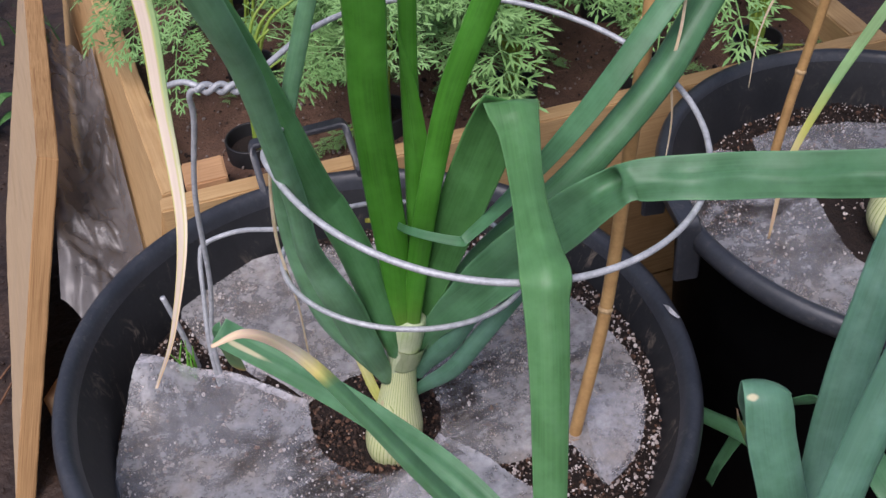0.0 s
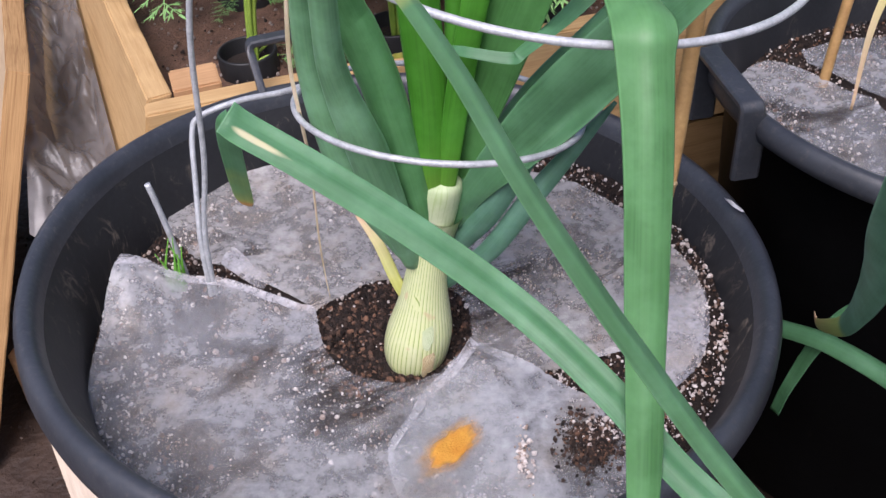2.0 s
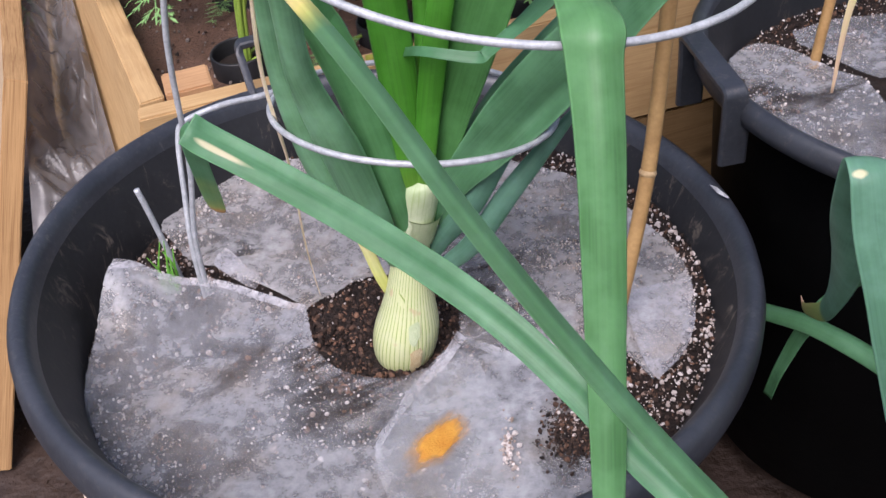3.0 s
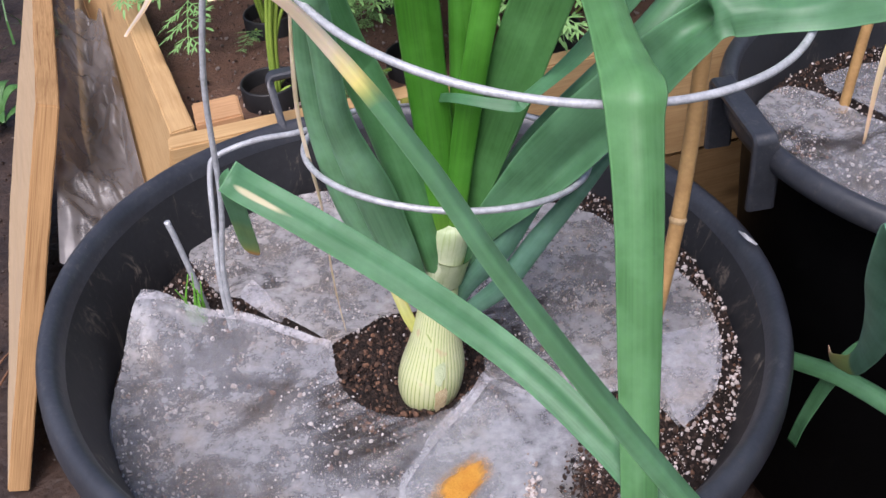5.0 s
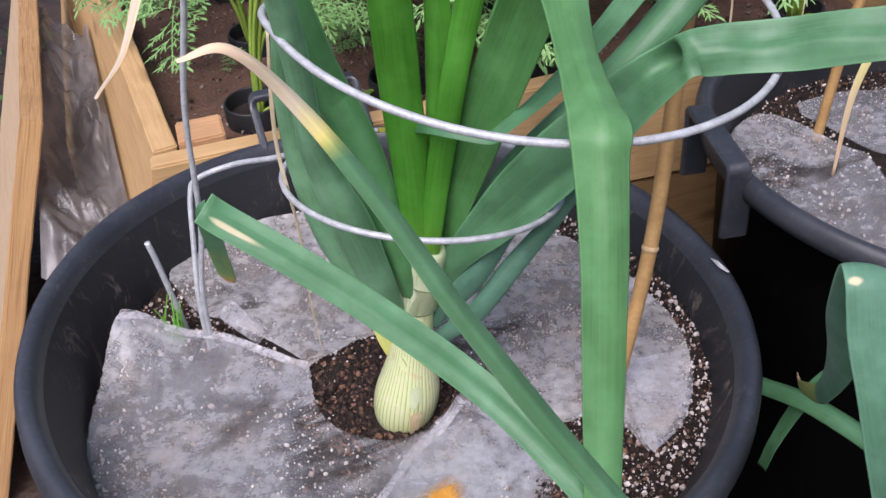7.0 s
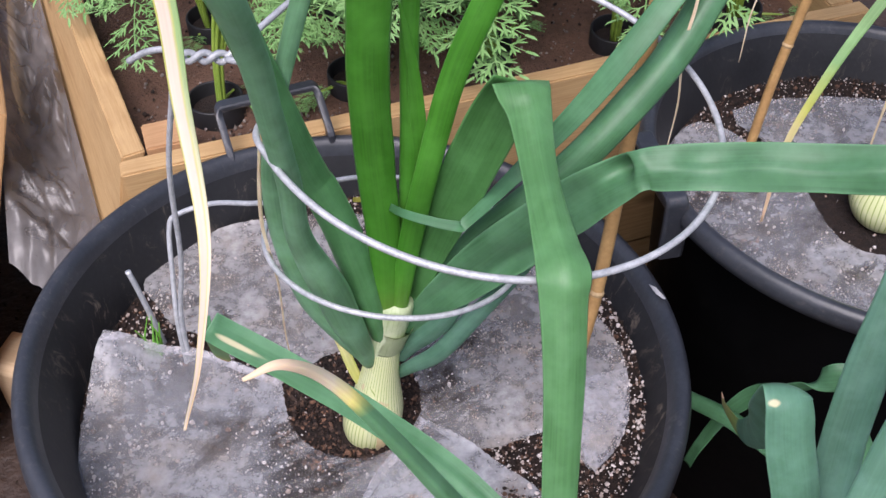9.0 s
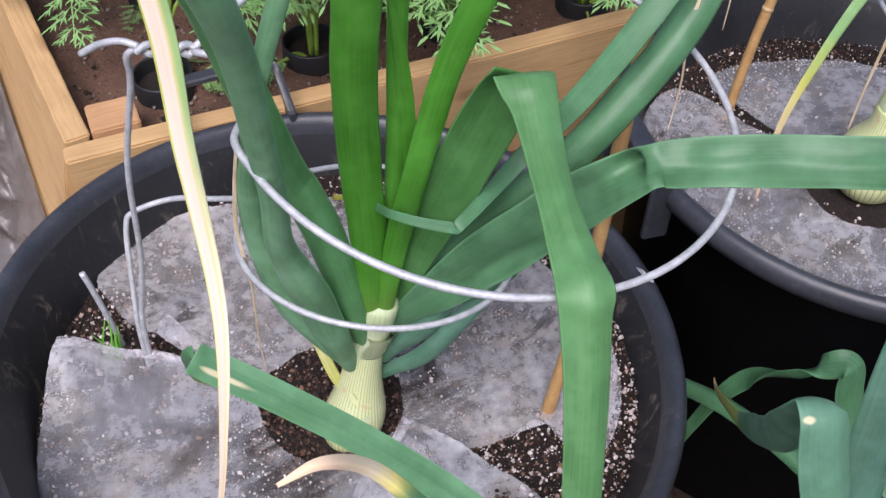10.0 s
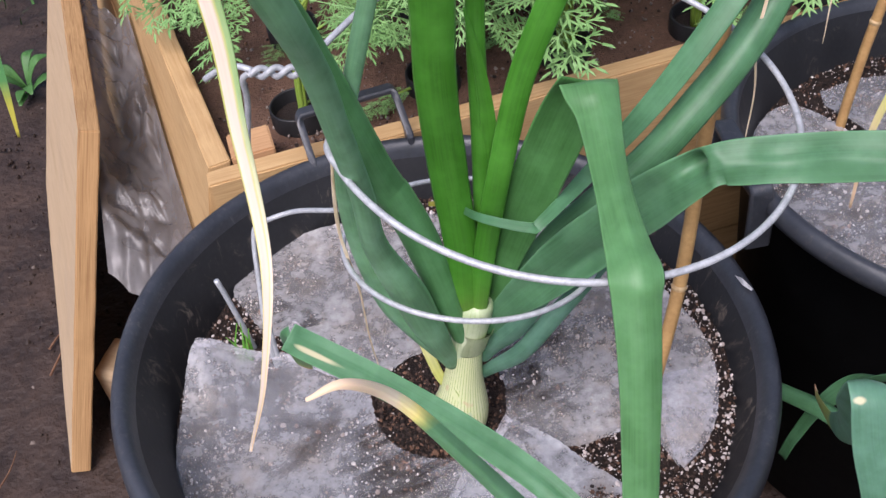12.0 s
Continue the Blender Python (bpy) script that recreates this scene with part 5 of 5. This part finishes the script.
C1, R1 = (0.040, 0.4697, 0.6869), 0.1173
KNOT = Vector((-0.088, 0.490, 0.7005))
top_ring = [KNOT] + ring(C1, R1, -0.168, 0.037, 152, -158, 36) + [Vector((-0.064, 0.440, 0.7035)), Vector((-0.060, 0.455, 0.703)), Vector((-0.064, 0.475, 0.703)), KNOT + Vector((0.001, -0.003, 0.001))]
under(part("ring", tube(top_ring, WIRE, 10, 200, 0.06), wire_zinc), cage)
tw0, tw1 = KNOT, Vector((-0.113, 0.495, 0.6985))
for ph in (0, math.pi):
    pts = []
    for k in range(25):
        u = k / 24
        a = u * 2 * math.pi * 1.5 + ph
        pts.append(tw0.lerp(tw1, u) + Vector((0, math.cos(a), math.sin(a))) * 0.0022)
    under(part("twist", tube(pts, WIRE, 8, 80), wire_zinc), cage)
under(part("wire_end", tube([(-0.112, 0.495, 0.700), (-0.120, 0.498, 0.701), (-0.131, 0.503, 0.696), (-0.141, 0.506, 0.689)], WIRE, 8, 20), wire_zinc), cage)
under(part("upright", tube([(-0.161, 0.521, SOIL - 0.03), (-0.158, 0.521, 0.470), (-0.147, 0.520, 0.530), (-0.137, 0.512, 0.610), (-0.122, 0.503, 0.672), (-0.119, 0.498, 0.692), (-0.114, 0.496, 0.698)], WIRE, 10, 80, 0.04), wire_zinc), cage)
C2, R2 = (-0.0113, 0.4787, 0.5810), 0.0725
low_ring = ring(C2, R2, -0.1275, -0.2162, 150, 150 - 350, 36)
under(part("upright", tube([(-0.163, 0.520, SOIL - 0.03), (-0.162, 0.522, 0.460), (-0.160, 0.534, 0.500), (-0.158, 0.546, 0.530), (-0.152, 0.549, 0.540), (-0.128, 0.549, 0.549), (-0.100, 0.534, 0.562), (-0.080, 0.520, 0.575)], WIRE, 10, 90, 0.04), wire_zinc), cage)
under(part("ring", tube(low_ring, WIRE * 0.95, 10, 180, 0.06), wire_zinc), cage)
stub = part("wire_stub", tube([(-0.180, 0.540, SOIL - 0.02), (-0.184, 0.537, 0.460), (-0.187, 0.536, 0.490), (-0.189, 0.536, 0.503)], 0.0019, 10, 24, 0.03), wire_zinc)
tagged(stub, "short cut stub of galvanised wire in the soil", "wire")


def sprouts():
    thing = empty("grass_sprout", (-0.184, 0.525, SOIL), "few thin green grass seedlings by the film's corner", "grass")
    rng = random.Random(4)
    for k in range(7):
        x, y = -0.184 + rng.uniform(-0.005, 0.005), 0.526 + rng.uniform(-0.003, 0.003)
        pts = [(x, y, SOIL), (x + rng.uniform(-0.002, 0.002), y, SOIL + 0.018), (x + rng.uniform(-0.006, 0.006), y + rng.uniform(-0.004, 0.004), SOIL + rng.uniform(0.028, 0.045))]
        under(part("blade", blade(pts, [0.0018, 0.0017, 0.0005], UP, 10, 6), grass_green), thing)


sprouts()


def cane(points, radius, label, joints):
    thing = empty("bamboo_cane", points[0], label, "cane")
    stem = under(part("stem", tube(points, radius, 14, 60, 0.03), bamboo_mat), thing)
    pts = spline(points, 200)
    for j in joints:
        i = int(j * 200)
        a, b = Vector(pts[i - 1]), Vector(pts[i + 1])
        d = (b - a).normalized()
        m = Vector(pts[i])
        under(part("node", tube([m - d * 0.0018, m, m + d * 0.0018], [radius * 1.02, radius * 1.18, radius * 1.02], 14, 6), bamboo_joint), stem)


cane([(0.086, 0.452, SOIL - 0.03), (0.091, 0.460, 0.430), (0.111, 0.488, 0.517), (0.123, 0.513, 0.608), (0.133, 0.533, 0.701), (0.142, 0.552, 0.790)], 0.0043, "thin bamboo cane leaning out of the tub", (0.405, 0.80))
cane([(0.279, 0.716, 0.410), (0.2825, 0.721, 0.440), (0.2925, 0.732, 0.500), (0.304, 0.738, 0.566), (0.312, 0.735, 0.650)], 0.0040, "thin bamboo cane in the second tub", (0.6,))

cage2 = empty("wire_cage", (0.440, 0.640, 0.434), "galvanised wire support on the second onion", "plant support")
under(part("upright", tube([(0.400, 0.560, 0.390), (0.402, 0.562, 0.480), (0.405, 0.565, 0.600)], WIRE, 8, 20), wire_zinc), cage2)
under(part("ring", tube(ring((0.430, 0.680, 0.560), 0.075, 0.0, 0.0, 0, 359, 30), WIRE, 8, 120), wire_zinc), cage2)
for pts, w in (([(0.150, 0.520, 0.745), (0.145, 0.505, 0.715), (0.141, 0.500, 0.690), (0.144, 0.502, 0.655), (0.142, 0.500, 0.624)], 0.0016), ([(0.335, 0.690, 0.700), (0.290, 0.685, 0.690), (0.255, 0.680, 0.640), (0.241, 0.678, 0.600), (0.239, 0.677, 0.552)], 0.0018), ([(0.345, 0.615, 0.700), (0.341, 0.630, 0.640), (0.340, 0.640, 0.590), (0.344, 0.650, 0.530), (0.347, 0.655, 0.470)], 0.0034)):
    leaf(onion if pts[0][0] < 0.2 else second, pts, [w * 0.9, w, w, w * 0.7] + ([w * 0.4] if len(pts) == 5 else []), leaf_string, "dry dangling leaf thread", n=40, wave=0.5, seed=pts[0][0])

# small white scrap stuck on the rim
bm = bmesh.new()
vs = [bm.verts.new(v) for v in ((0.1605, 0.5420, 0.4655), (0.1650, 0.5400, 0.4645), (0.1710, 0.5310, 0.4625), (0.1690, 0.5285, 0.4640), (0.1640, 0.5330, 0.4650))]
bm.faces.new(vs)
bmesh.ops.solidify(bm, geom=bm.faces[:], thickness=0.0008)
tagged(part("sticker_scrap", bm, sticker_mat, smooth=False), "small torn white scrap stuck on the tub rim", "scrap")

# ---- raised bed ----
AL = Vector((0.434, 0.102, 0)).normalized()
BK = Vector((-AL.y, AL.x, 0))
CORNER = Vector((-0.229, 0.694, 0.467))
SIDE = Vector((-0.39, 0.920, 0)).normalized()
INWARD = Vector((SIDE.y, -SIDE.x, 0))


P0 = Vector((-0.226, 0.673, 0.467))
RUN = Vector((0.9578, 0.2873, 0))
DEEP = Vector((-RUN.y, RUN.x, 0))


def bed():
    thing = empty("raised_bed", (P0.x, P0.y, GROUND), "raised bed framed with stacked rough pine boards", "raised bed")
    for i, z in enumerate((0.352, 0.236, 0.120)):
        # the two lower boards have the tub's shade painted into their colour
        under(part("board", board(P0 + Vector((0, 0, z - 0.467)) + DEEP * (0.0015 * i), RUN * 0.68, Vector((0, 0, 0.114)), DEEP * 0.019, (40, 5, 2)), shaded_pine if i else pine, crease=0.3), thing)
    for i, z in enumerate((0.352, 0.236, 0.120)):
        c = CORNER + SIDE * 0.001 + Vector((0, 0, z - 0.467 + 0.001)) - INWARD * (0.247 * (0.467 - z))
        under(part("board", board(c, SIDE * 0.66, Vector((0, 0, 0.114)) + INWARD * 0.0282, INWARD * 0.019, (40, 5, 2)), pine, crease=0.3), thing)
    c = P0 + DEEP * 0.0215 + RUN * 0.650 + Vector((0, 0, 0.12 - 0.467))
    under(part("board", board(c, DEEP * 0.62, Vector((0, 0, 0.345)), RUN * 0.026, (40, 5, 2)), pine, crease=0.3), thing)
    c = P0 + DEEP * 0.0225 + RUN * 0.0225 + Vector((0, 0, 0.12 - 0.467))
    under(part("corner_stake", board(c, RUN * 0.036, Vector((0, 0, 0.3485)), DEEP * 0.034, (4, 12, 4)), pine_red, None, "reddish square corner stake", crease=0.3), thing)


bed()
bm = bmesh.new()
nx, ny = 110, 90
o = P0 + DEEP * 0.0195 + RUN * 0.014
vs = [[bm.verts.new(Vector((o.x, o.y, BED)) + RUN * (0.635 * i / nx - 0.078 * (1 - i / nx) * j / ny) + DEEP * (0.61 * j / ny)) for j in range(ny + 1)] for i in range(nx + 1)]
for row in vs:
    for v in row:
        v.co.z += 0.004 * noise.noise(v.co * 22) + 0.0018 * noise.noise(v.co * 90) + 0.0008 * noise.noise(v.co * 260)
for i in range(nx):
    for j in range(ny):
        bm.faces.new((vs[i][j], vs[i + 1][j], vs[i + 1][j + 1], vs[i][j + 1]))
tagged(part("bed_soil", bm, bed_soil), "reddish brown sandy soil filling the raised bed", "soil", kind="stuff")


def bed_spot(rng):
    p = o + RUN * rng.uniform(0.004, 0.62) + DEEP * (0.002 + 0.6 * rng.random() ** 1.6)
    return p.x, p.y, BED + rng.uniform(-0.001, 0.003)


stuff("bed_grit", grains(2600, bed_spot, (0.0007, 0.0026), 12), grit_mat, "pale grit and crumbs on the bed soil", "grit")
stuff("bed_grit", grains(1600, bed_spot, (0.0007, 0.0030), 13), bark_mat, "dark crumbs on the bed soil", "grit")


# ---- carrots in pipe collars ----
def frond_mesh(seed):
    """A feathery leaf, its stalk end at the origin, spreading along +x."""
    rng = random.Random(seed)
    verts, faces = [], []
    def lobe(p, d, ln, w, up):
        s = d.cross(up).normalized()
        o = len(verts)
        m = p + d * ln * 0.6
        for v in (p - s * w * 0.4, p + s * w * 0.4, m + s * w * 0.45 + up * w * 0.2, p + d * ln, m - s * w * 0.45 + up * w * 0.2):
            verts.append(tuple(v))
        faces.append((o, o + 1, o + 2, o + 3, o + 4))
    def stem(p, q, w, up):
        d = (q - p).normalized()
        s = d.cross(up).normalized()
        o = len(verts)
        verts.extend(tuple(v) for v in (p - s * w, p + up * w, p + s * w, q - s * w * 0.6, q + up * w * 0.6, q + s * w * 0.6))
        faces.extend([(o, o + 1, o + 4, o + 3), (o + 1, o + 2, o + 5, o + 4), (o + 2, o, o + 3, o + 5)])
    up = Vector((0, 0, 1))
    def at(u):
        return Vector((0.105 * u, 0.012 * math.sin(u * 3 + seed), 0.012 * u - 0.05 * u * u))
    levels = 7
    for i in range(12):
        stem(at(i / 12), at((i + 1) / 12), 0.0008, up)
    for i in range(levels):
        u = 0.18 + 0.78 * i / (levels - 1)
        p = at(u)
        fw = (at(u + 0.02) - at(u - 0.02)).normalized()
        reach = 0.050 * (1 - u) ** 0.7 + 0.014
        for side in (-1, 1):
            ang = radians(rng.uniform(48, 66)) * side
            d = (fw * math.cos(ang) + Vector((0, 1, 0)) * math.sin(ang) + up * rng.uniform(-0.25, 0.2)).normalized()
            q = p + d * reach
            stem(p, q, 0.0005, up)
            k = max(2, int(reach / 0.0095))
            for j in range(k):
                v = 0.22 + 0.72 * j / k
                pp = p + d * reach * v
                lift = up * rng.uniform(-0.004, 0.003)
                for s2 in (-1, 1):
                    a2 = radians(rng.uniform(36, 60)) * s2
                    side2 = d.cross(up).normalized()
                    dd = (d * math.cos(a2) + side2 * math.sin(a2) + lift * 30).normalized()
                    ln = rng.uniform(0.012, 0.018) * (1.15 - 0.5 * v)
                    lobe(pp, dd, ln, 0.0025, up)
                    if ln > 0.0095:
                        mid = pp + dd * ln * 0.35
                        for s3 in (-1, 1):
                            d3 = (dd * 0.8 + dd.cross(up).normalized() * 0.6 * s3).normalized()
                            lobe(mid, d3, ln * 0.62, 0.0022, up)
            lobe(q, d, 0.010, 0.003, up)
    lobe(at(1), (at(1) - at(0.9)).normalized(), 0.012, 0.003, up)
    mesh = bpy.data.meshes.new("frond")
    mesh.from_pydata(verts, [], faces)
    mesh.materials.append(carrot_leaf)
    return mesh


FRONDS = [frond_mesh(k) for k in range(5)]


def collar_mesh():
    return lathe([(0.0245, -0.02), (0.0245, 0.0165), (0.0240, 0.0175), (0.0225, 0.0175), (0.0220, 0.0165), (0.0218, -0.02)], 40)


COLLAR = None


def carrot(x, y, seed, size=1.0, count=12, turn=(0.0, 2 * math.pi), leaning=()):
    global COLLAR
    rng = random.Random(seed)
    thing = empty("carrot_plant", (x, y, BED), "feathery carrot plant growing in a black pipe collar", "carrot", "carrots in the bed")
    if COLLAR is None:
        ob = part("collar", collar_mesh(), collar_mat, thing, "short black plastic pipe collar")
        COLLAR = ob.data
        disc = part("soil", lathe([(0.0217, 0.004), (0.012, 0.0052), (0.0, 0.0045)], 24), soil_mat, thing)
        carrot.disc = disc.data
    else:
        for nm, data in (("collar", COLLAR), ("soil", carrot.disc)):
            ob = new(nm, data)
            ob.parent = thing
    def stem(a, tall, out, r0, s, tip):
        ca, sa = math.cos(a), math.sin(a)
        pts = [(ca * r0, sa * r0, 0.0), (ca * (r0 + out * 0.15), sa * (r0 + out * 0.15), tall * 0.45), (ca * (r0 + out * 0.5), sa * (r0 + out * 0.5), tall * 0.85), (ca * (r0 + out), sa * (r0 + out), tall)]
        stalk = part("stalk", tube(pts, [0.0021, 0.0018, 0.0015, 0.0010], 7, 14), carrot_stalk, thing)
        fr = new("frond", FRONDS[rng.randrange(5)])
        fr.parent = stalk
        fr.location = pts[-1]
        fr.rotation_euler = tip
        fr.scale = (s, s, s)

    for k in range(count):
        a = rng.uniform(*turn)
        tall = rng.uniform(0.11, 0.20) * size if k > 1 else 0.012
        out = rng.uniform(0.02, 0.07) * size * (0.6 if math.sin(a) < 0 else 1.0)
        r0 = rng.uniform(0.001, 0.006)
        stem(a, tall, out, r0, size * (rng.uniform(0.75, 1.2) if k > 1 else 0.34), (rng.uniform(-0.35, 0.35), rng.uniform(-0.3, 0.45), a + rng.uniform(-0.3, 0.3)))
    for a, tall, out, s in leaning:
        stem(a, tall, out, 0.004, s, (rng.uniform(-0.3, 0.3), 0.25, a))


ROW = Vector((-0.170, 0.790, 0))
for r in range(4):
    for c in range(5):
        p = ROW + AL * (0.1235 * c) + BK * (0.128 * r + 0.004 * ((c * 7 + r * 3) % 3 - 1)) + AL * 0.012 * (r % 2)
        carrot(p.x, p.y, 100 + r * 10 + c, 0.8 if c == 0 else 1.0, 9 if c == 0 else 10 if r == 0 else 13, (-0.4, 2.0) if c == 0 and r == 0 else (0.0, 2 * math.pi), ((3.3, 0.135, 0.045, 1.0), (3.7, 0.12, 0.035, 0.9), (2.9, 0.15, 0.06, 1.0)) if c == 0 and r == 1 else ())

# ---- clutter beside the bed ----
TOPN, TOPF, BOTN = Vector((-0.347, 0.780, 0.446)), Vector((-0.496, 1.225, 0.446)), Vector((-0.436, 0.636, 0.124))
nrm = (TOPF - TOPN).cross(BOTN - TOPN).normalized()
plank = empty("plank", (BOTN.x, BOTN.y, GROUND), "weathered pale wooden plank leaning on its edge", "plank")
if nrm.x > 0:
    nrm = -nrm
bm = board(BOTN, TOPF - TOPN, TOPN - BOTN, nrm * 0.019, (24, 50, 4), 0.0005, 0.0012)
for f in bm.faces:
    f.normal_update()
    f.material_index = 0 if abs(f.normal.dot(nrm)) > 0.6 else 1
under(part("body", bm, [plank_wood, plank_edge], None, "pale plank with a rough split brown edge", crease=0.3), plank)

bm = bmesh.new()
rows = []
for i in range(91):
    u = -0.10 + 1.10 * i / 90
    near_drop = max(0.0, -u) / 0.45
    zb = 0.345 + 0.075 * max(u, 0.0) - 0.20 * near_drop
    a = CORNER + SIDE * (0.36 * u) - INWARD * (0.247 * (0.467 - zb) + 0.004)
    zp = 0.375 + 0.050 * max(u, 0.0) - 0.20 * near_drop
    b = BOTN.lerp(TOPN, (zp - 0.124) / 0.322) + (TOPF - TOPN) * (0.62 * max(u, 0.0)) - nrm * 0.004 + (TOPF - TOPN) * 0.02
    if u < 0:
        b += Vector((0.06, -0.10, 0)) * near_drop
    row = []
    for j in range(51):
        v = j / 50
        p = Vector((a.x, a.y, zb)).lerp(Vector((b.x, b.y, zp)), v)
        k = noise.noise(Vector((v * 3 + u, u * 2.2, 1))) * 0.016 + abs(noise.noise(Vector((v * 4 + u * 5, u * 4.0 - v, 5)))) * 0.014
        k += noise.noise(Vector((p.x * 45, p.y * 45, 2))) * 0.005 + abs(noise.noise(Vector((p.x * 90 + p.y * 30, p.y * 80, 4)))) * 0.0025
        k += abs(noise.noise(Vector((u * 9 + v * 1.5, v * 1.6, 8)))) * 0.022 - abs(noise.noise(Vector((u * 21 - v * 3, v * 2.5, 3)))) * 0.007
        edge = min(1.0, 6 * v, 6 * (1 - v))
        p.z += (k - 0.022 * 4 * v * (1 - v)) * edge
        p += Vector((0.3, 0.1, 0)) * k * 0.3 * edge
        p.z = max(p.z, GROUND + 0.006)
        row.append(bm.verts.new(p))
    rows.append(row)
for i in range(90):
    for j in range(50):
        bm.faces.new((rows[i][j], rows[i + 1][j], rows[i + 1][j + 1], rows[i][j + 1]))
tagged(part("plastic_sheet", bm, film_drape), "crumpled cloudy plastic sheet draped beside the bed frame", "plastic sheet")

stake = part("wood_stake", board((-0.4421, 0.7533, GROUND - 0.002), (0.1467, -0.2662, 0.0), (0.0193, 0.0106, 0.0), (0, 0, 0.024), (14, 2, 2)), stake_wood, crease=0.3)
tagged(stake, "pale wooden stake lying on the earth beside the tub", "stake")
block = part("wood_block", board((-0.420, 0.700, GROUND), (0.10, -0.03, 0.0), (0, 0, 0.085), (0.012, 0.045, 0), (8, 6, 4), 0.001), plank_wood)
tagged(block, "short offcut of pale timber on the earth", "offcut")


def path_spot(rng):
    x, y = rng.uniform(-1.0, -0.36), rng.uniform(0.35, 1.5)
    return x, y, GROUND + 0.006 * noise.noise(Vector(((x + 0.3) * 9, (y - 0.8) * 9, 0))) + rng.uniform(-0.001, 0.001)


stuff("soil_crumbs", grains(3800, path_spot, (0.0008, 0.0046), 51, (0.35, 1.0)), path_mat, "damp crumbs of earth on the trodden path", "soil")
stuff("pebbles", grains(90, path_spot, (0.0015, 0.0050), 52, (0.5, 1.0)), grit_mat, "small pale pebbles on the trodden path", "pebbles")


def twig(points, radius):
    thing = part("twig", tube(points, [radius, radius * 0.8, radius * 0.6, radius * 0.3], 6, 24, 0.25), twig_mat)
    tagged(thing, "thin dry reddish root lying on the earth", "twig", "dry roots on the path")


rng = random.Random(61)
for k in range(9):
    x, y, a = rng.uniform(-0.66, -0.50), rng.uniform(0.52, 0.80), rng.uniform(0.6, 2.4)
    bend, ln = rng.uniform(-0.5, 0.5), rng.uniform(0.04, 0.11)
    pts = [(x + math.cos(a + bend * u) * ln * u, y + math.sin(a + bend * u) * ln * u, GROUND + 0.006 + 0.006 * rng.random()) for u in (0, 0.35, 0.7, 1.0)]
    twig(pts, 0.0014)


def weed(x, y, seed, size):
    rng = random.Random(seed)
    thing = empty("weed", (x, y, GROUND), "broad-leaved green weed beside the bed", "weed")
    for k in range(9):
        a = rng.uniform(0, 6.28)
        d = Vector((math.cos(a), math.sin(a), 0))
        h = rng.uniform(0.5, 1.5) * size
        b = Vector((x, y, GROUND))
        pts = [b, b + d * size * 0.3 + Vector((0, 0, h * 0.6)), b + d * size * 0.8 + Vector((0, 0, h)), b + d * size * 1.4 + Vector((0, 0, h * 0.9))]
        under(part("leaf", blade(pts, [0.004, 0.02 * size / 0.1, 0.045 * size / 0.1, 0.004], (0, -0.3, 1), 16, 8, flat=0.05, groove=0.3, wave=0.15, seed=k), weed_leaf), thing)


weed(-0.690, 1.300, 1, 0.035)
weed(-0.470, 1.420, 2, 0.055)
weed(-0.860, 1.650, 3, 0.050)


def tuft(rng_seed):
    rng = random.Random(rng_seed)
    verts, faces = [], []
    for _ in range(110):
        x, y = rng.uniform(-1.1, -0.62), rng.uniform(1.45, 2.2)
        a, h = rng.uniform(0, 6.28), rng.uniform(0.04, 0.13)
        d, s = Vector((math.cos(a), math.sin(a), 0)), Vector((-math.sin(a), math.cos(a), 0))
        o = len(verts)
        b = Vector((x, y, GROUND))
        for k in range(4):
            u = k / 3
            p = b + d * h * 0.7 * u * u + Vector((0, 0, h * (u - 0.25 * u * u)))
            w = 0.002 * (1 - u) + 0.0003
            verts.extend((tuple(p - s * w), tuple(p + s * w)))
        for k in range(3):
            faces.append((o + 2 * k, o + 2 * k + 1, o + 2 * k + 3, o + 2 * k + 2))
    mesh = bpy.data.meshes.new("grass")
    mesh.from_pydata(verts, [], faces)
    return mesh


stuff("grass", tuft(5), weed_leaf, "thin green grass along the far side of the path", "grass")
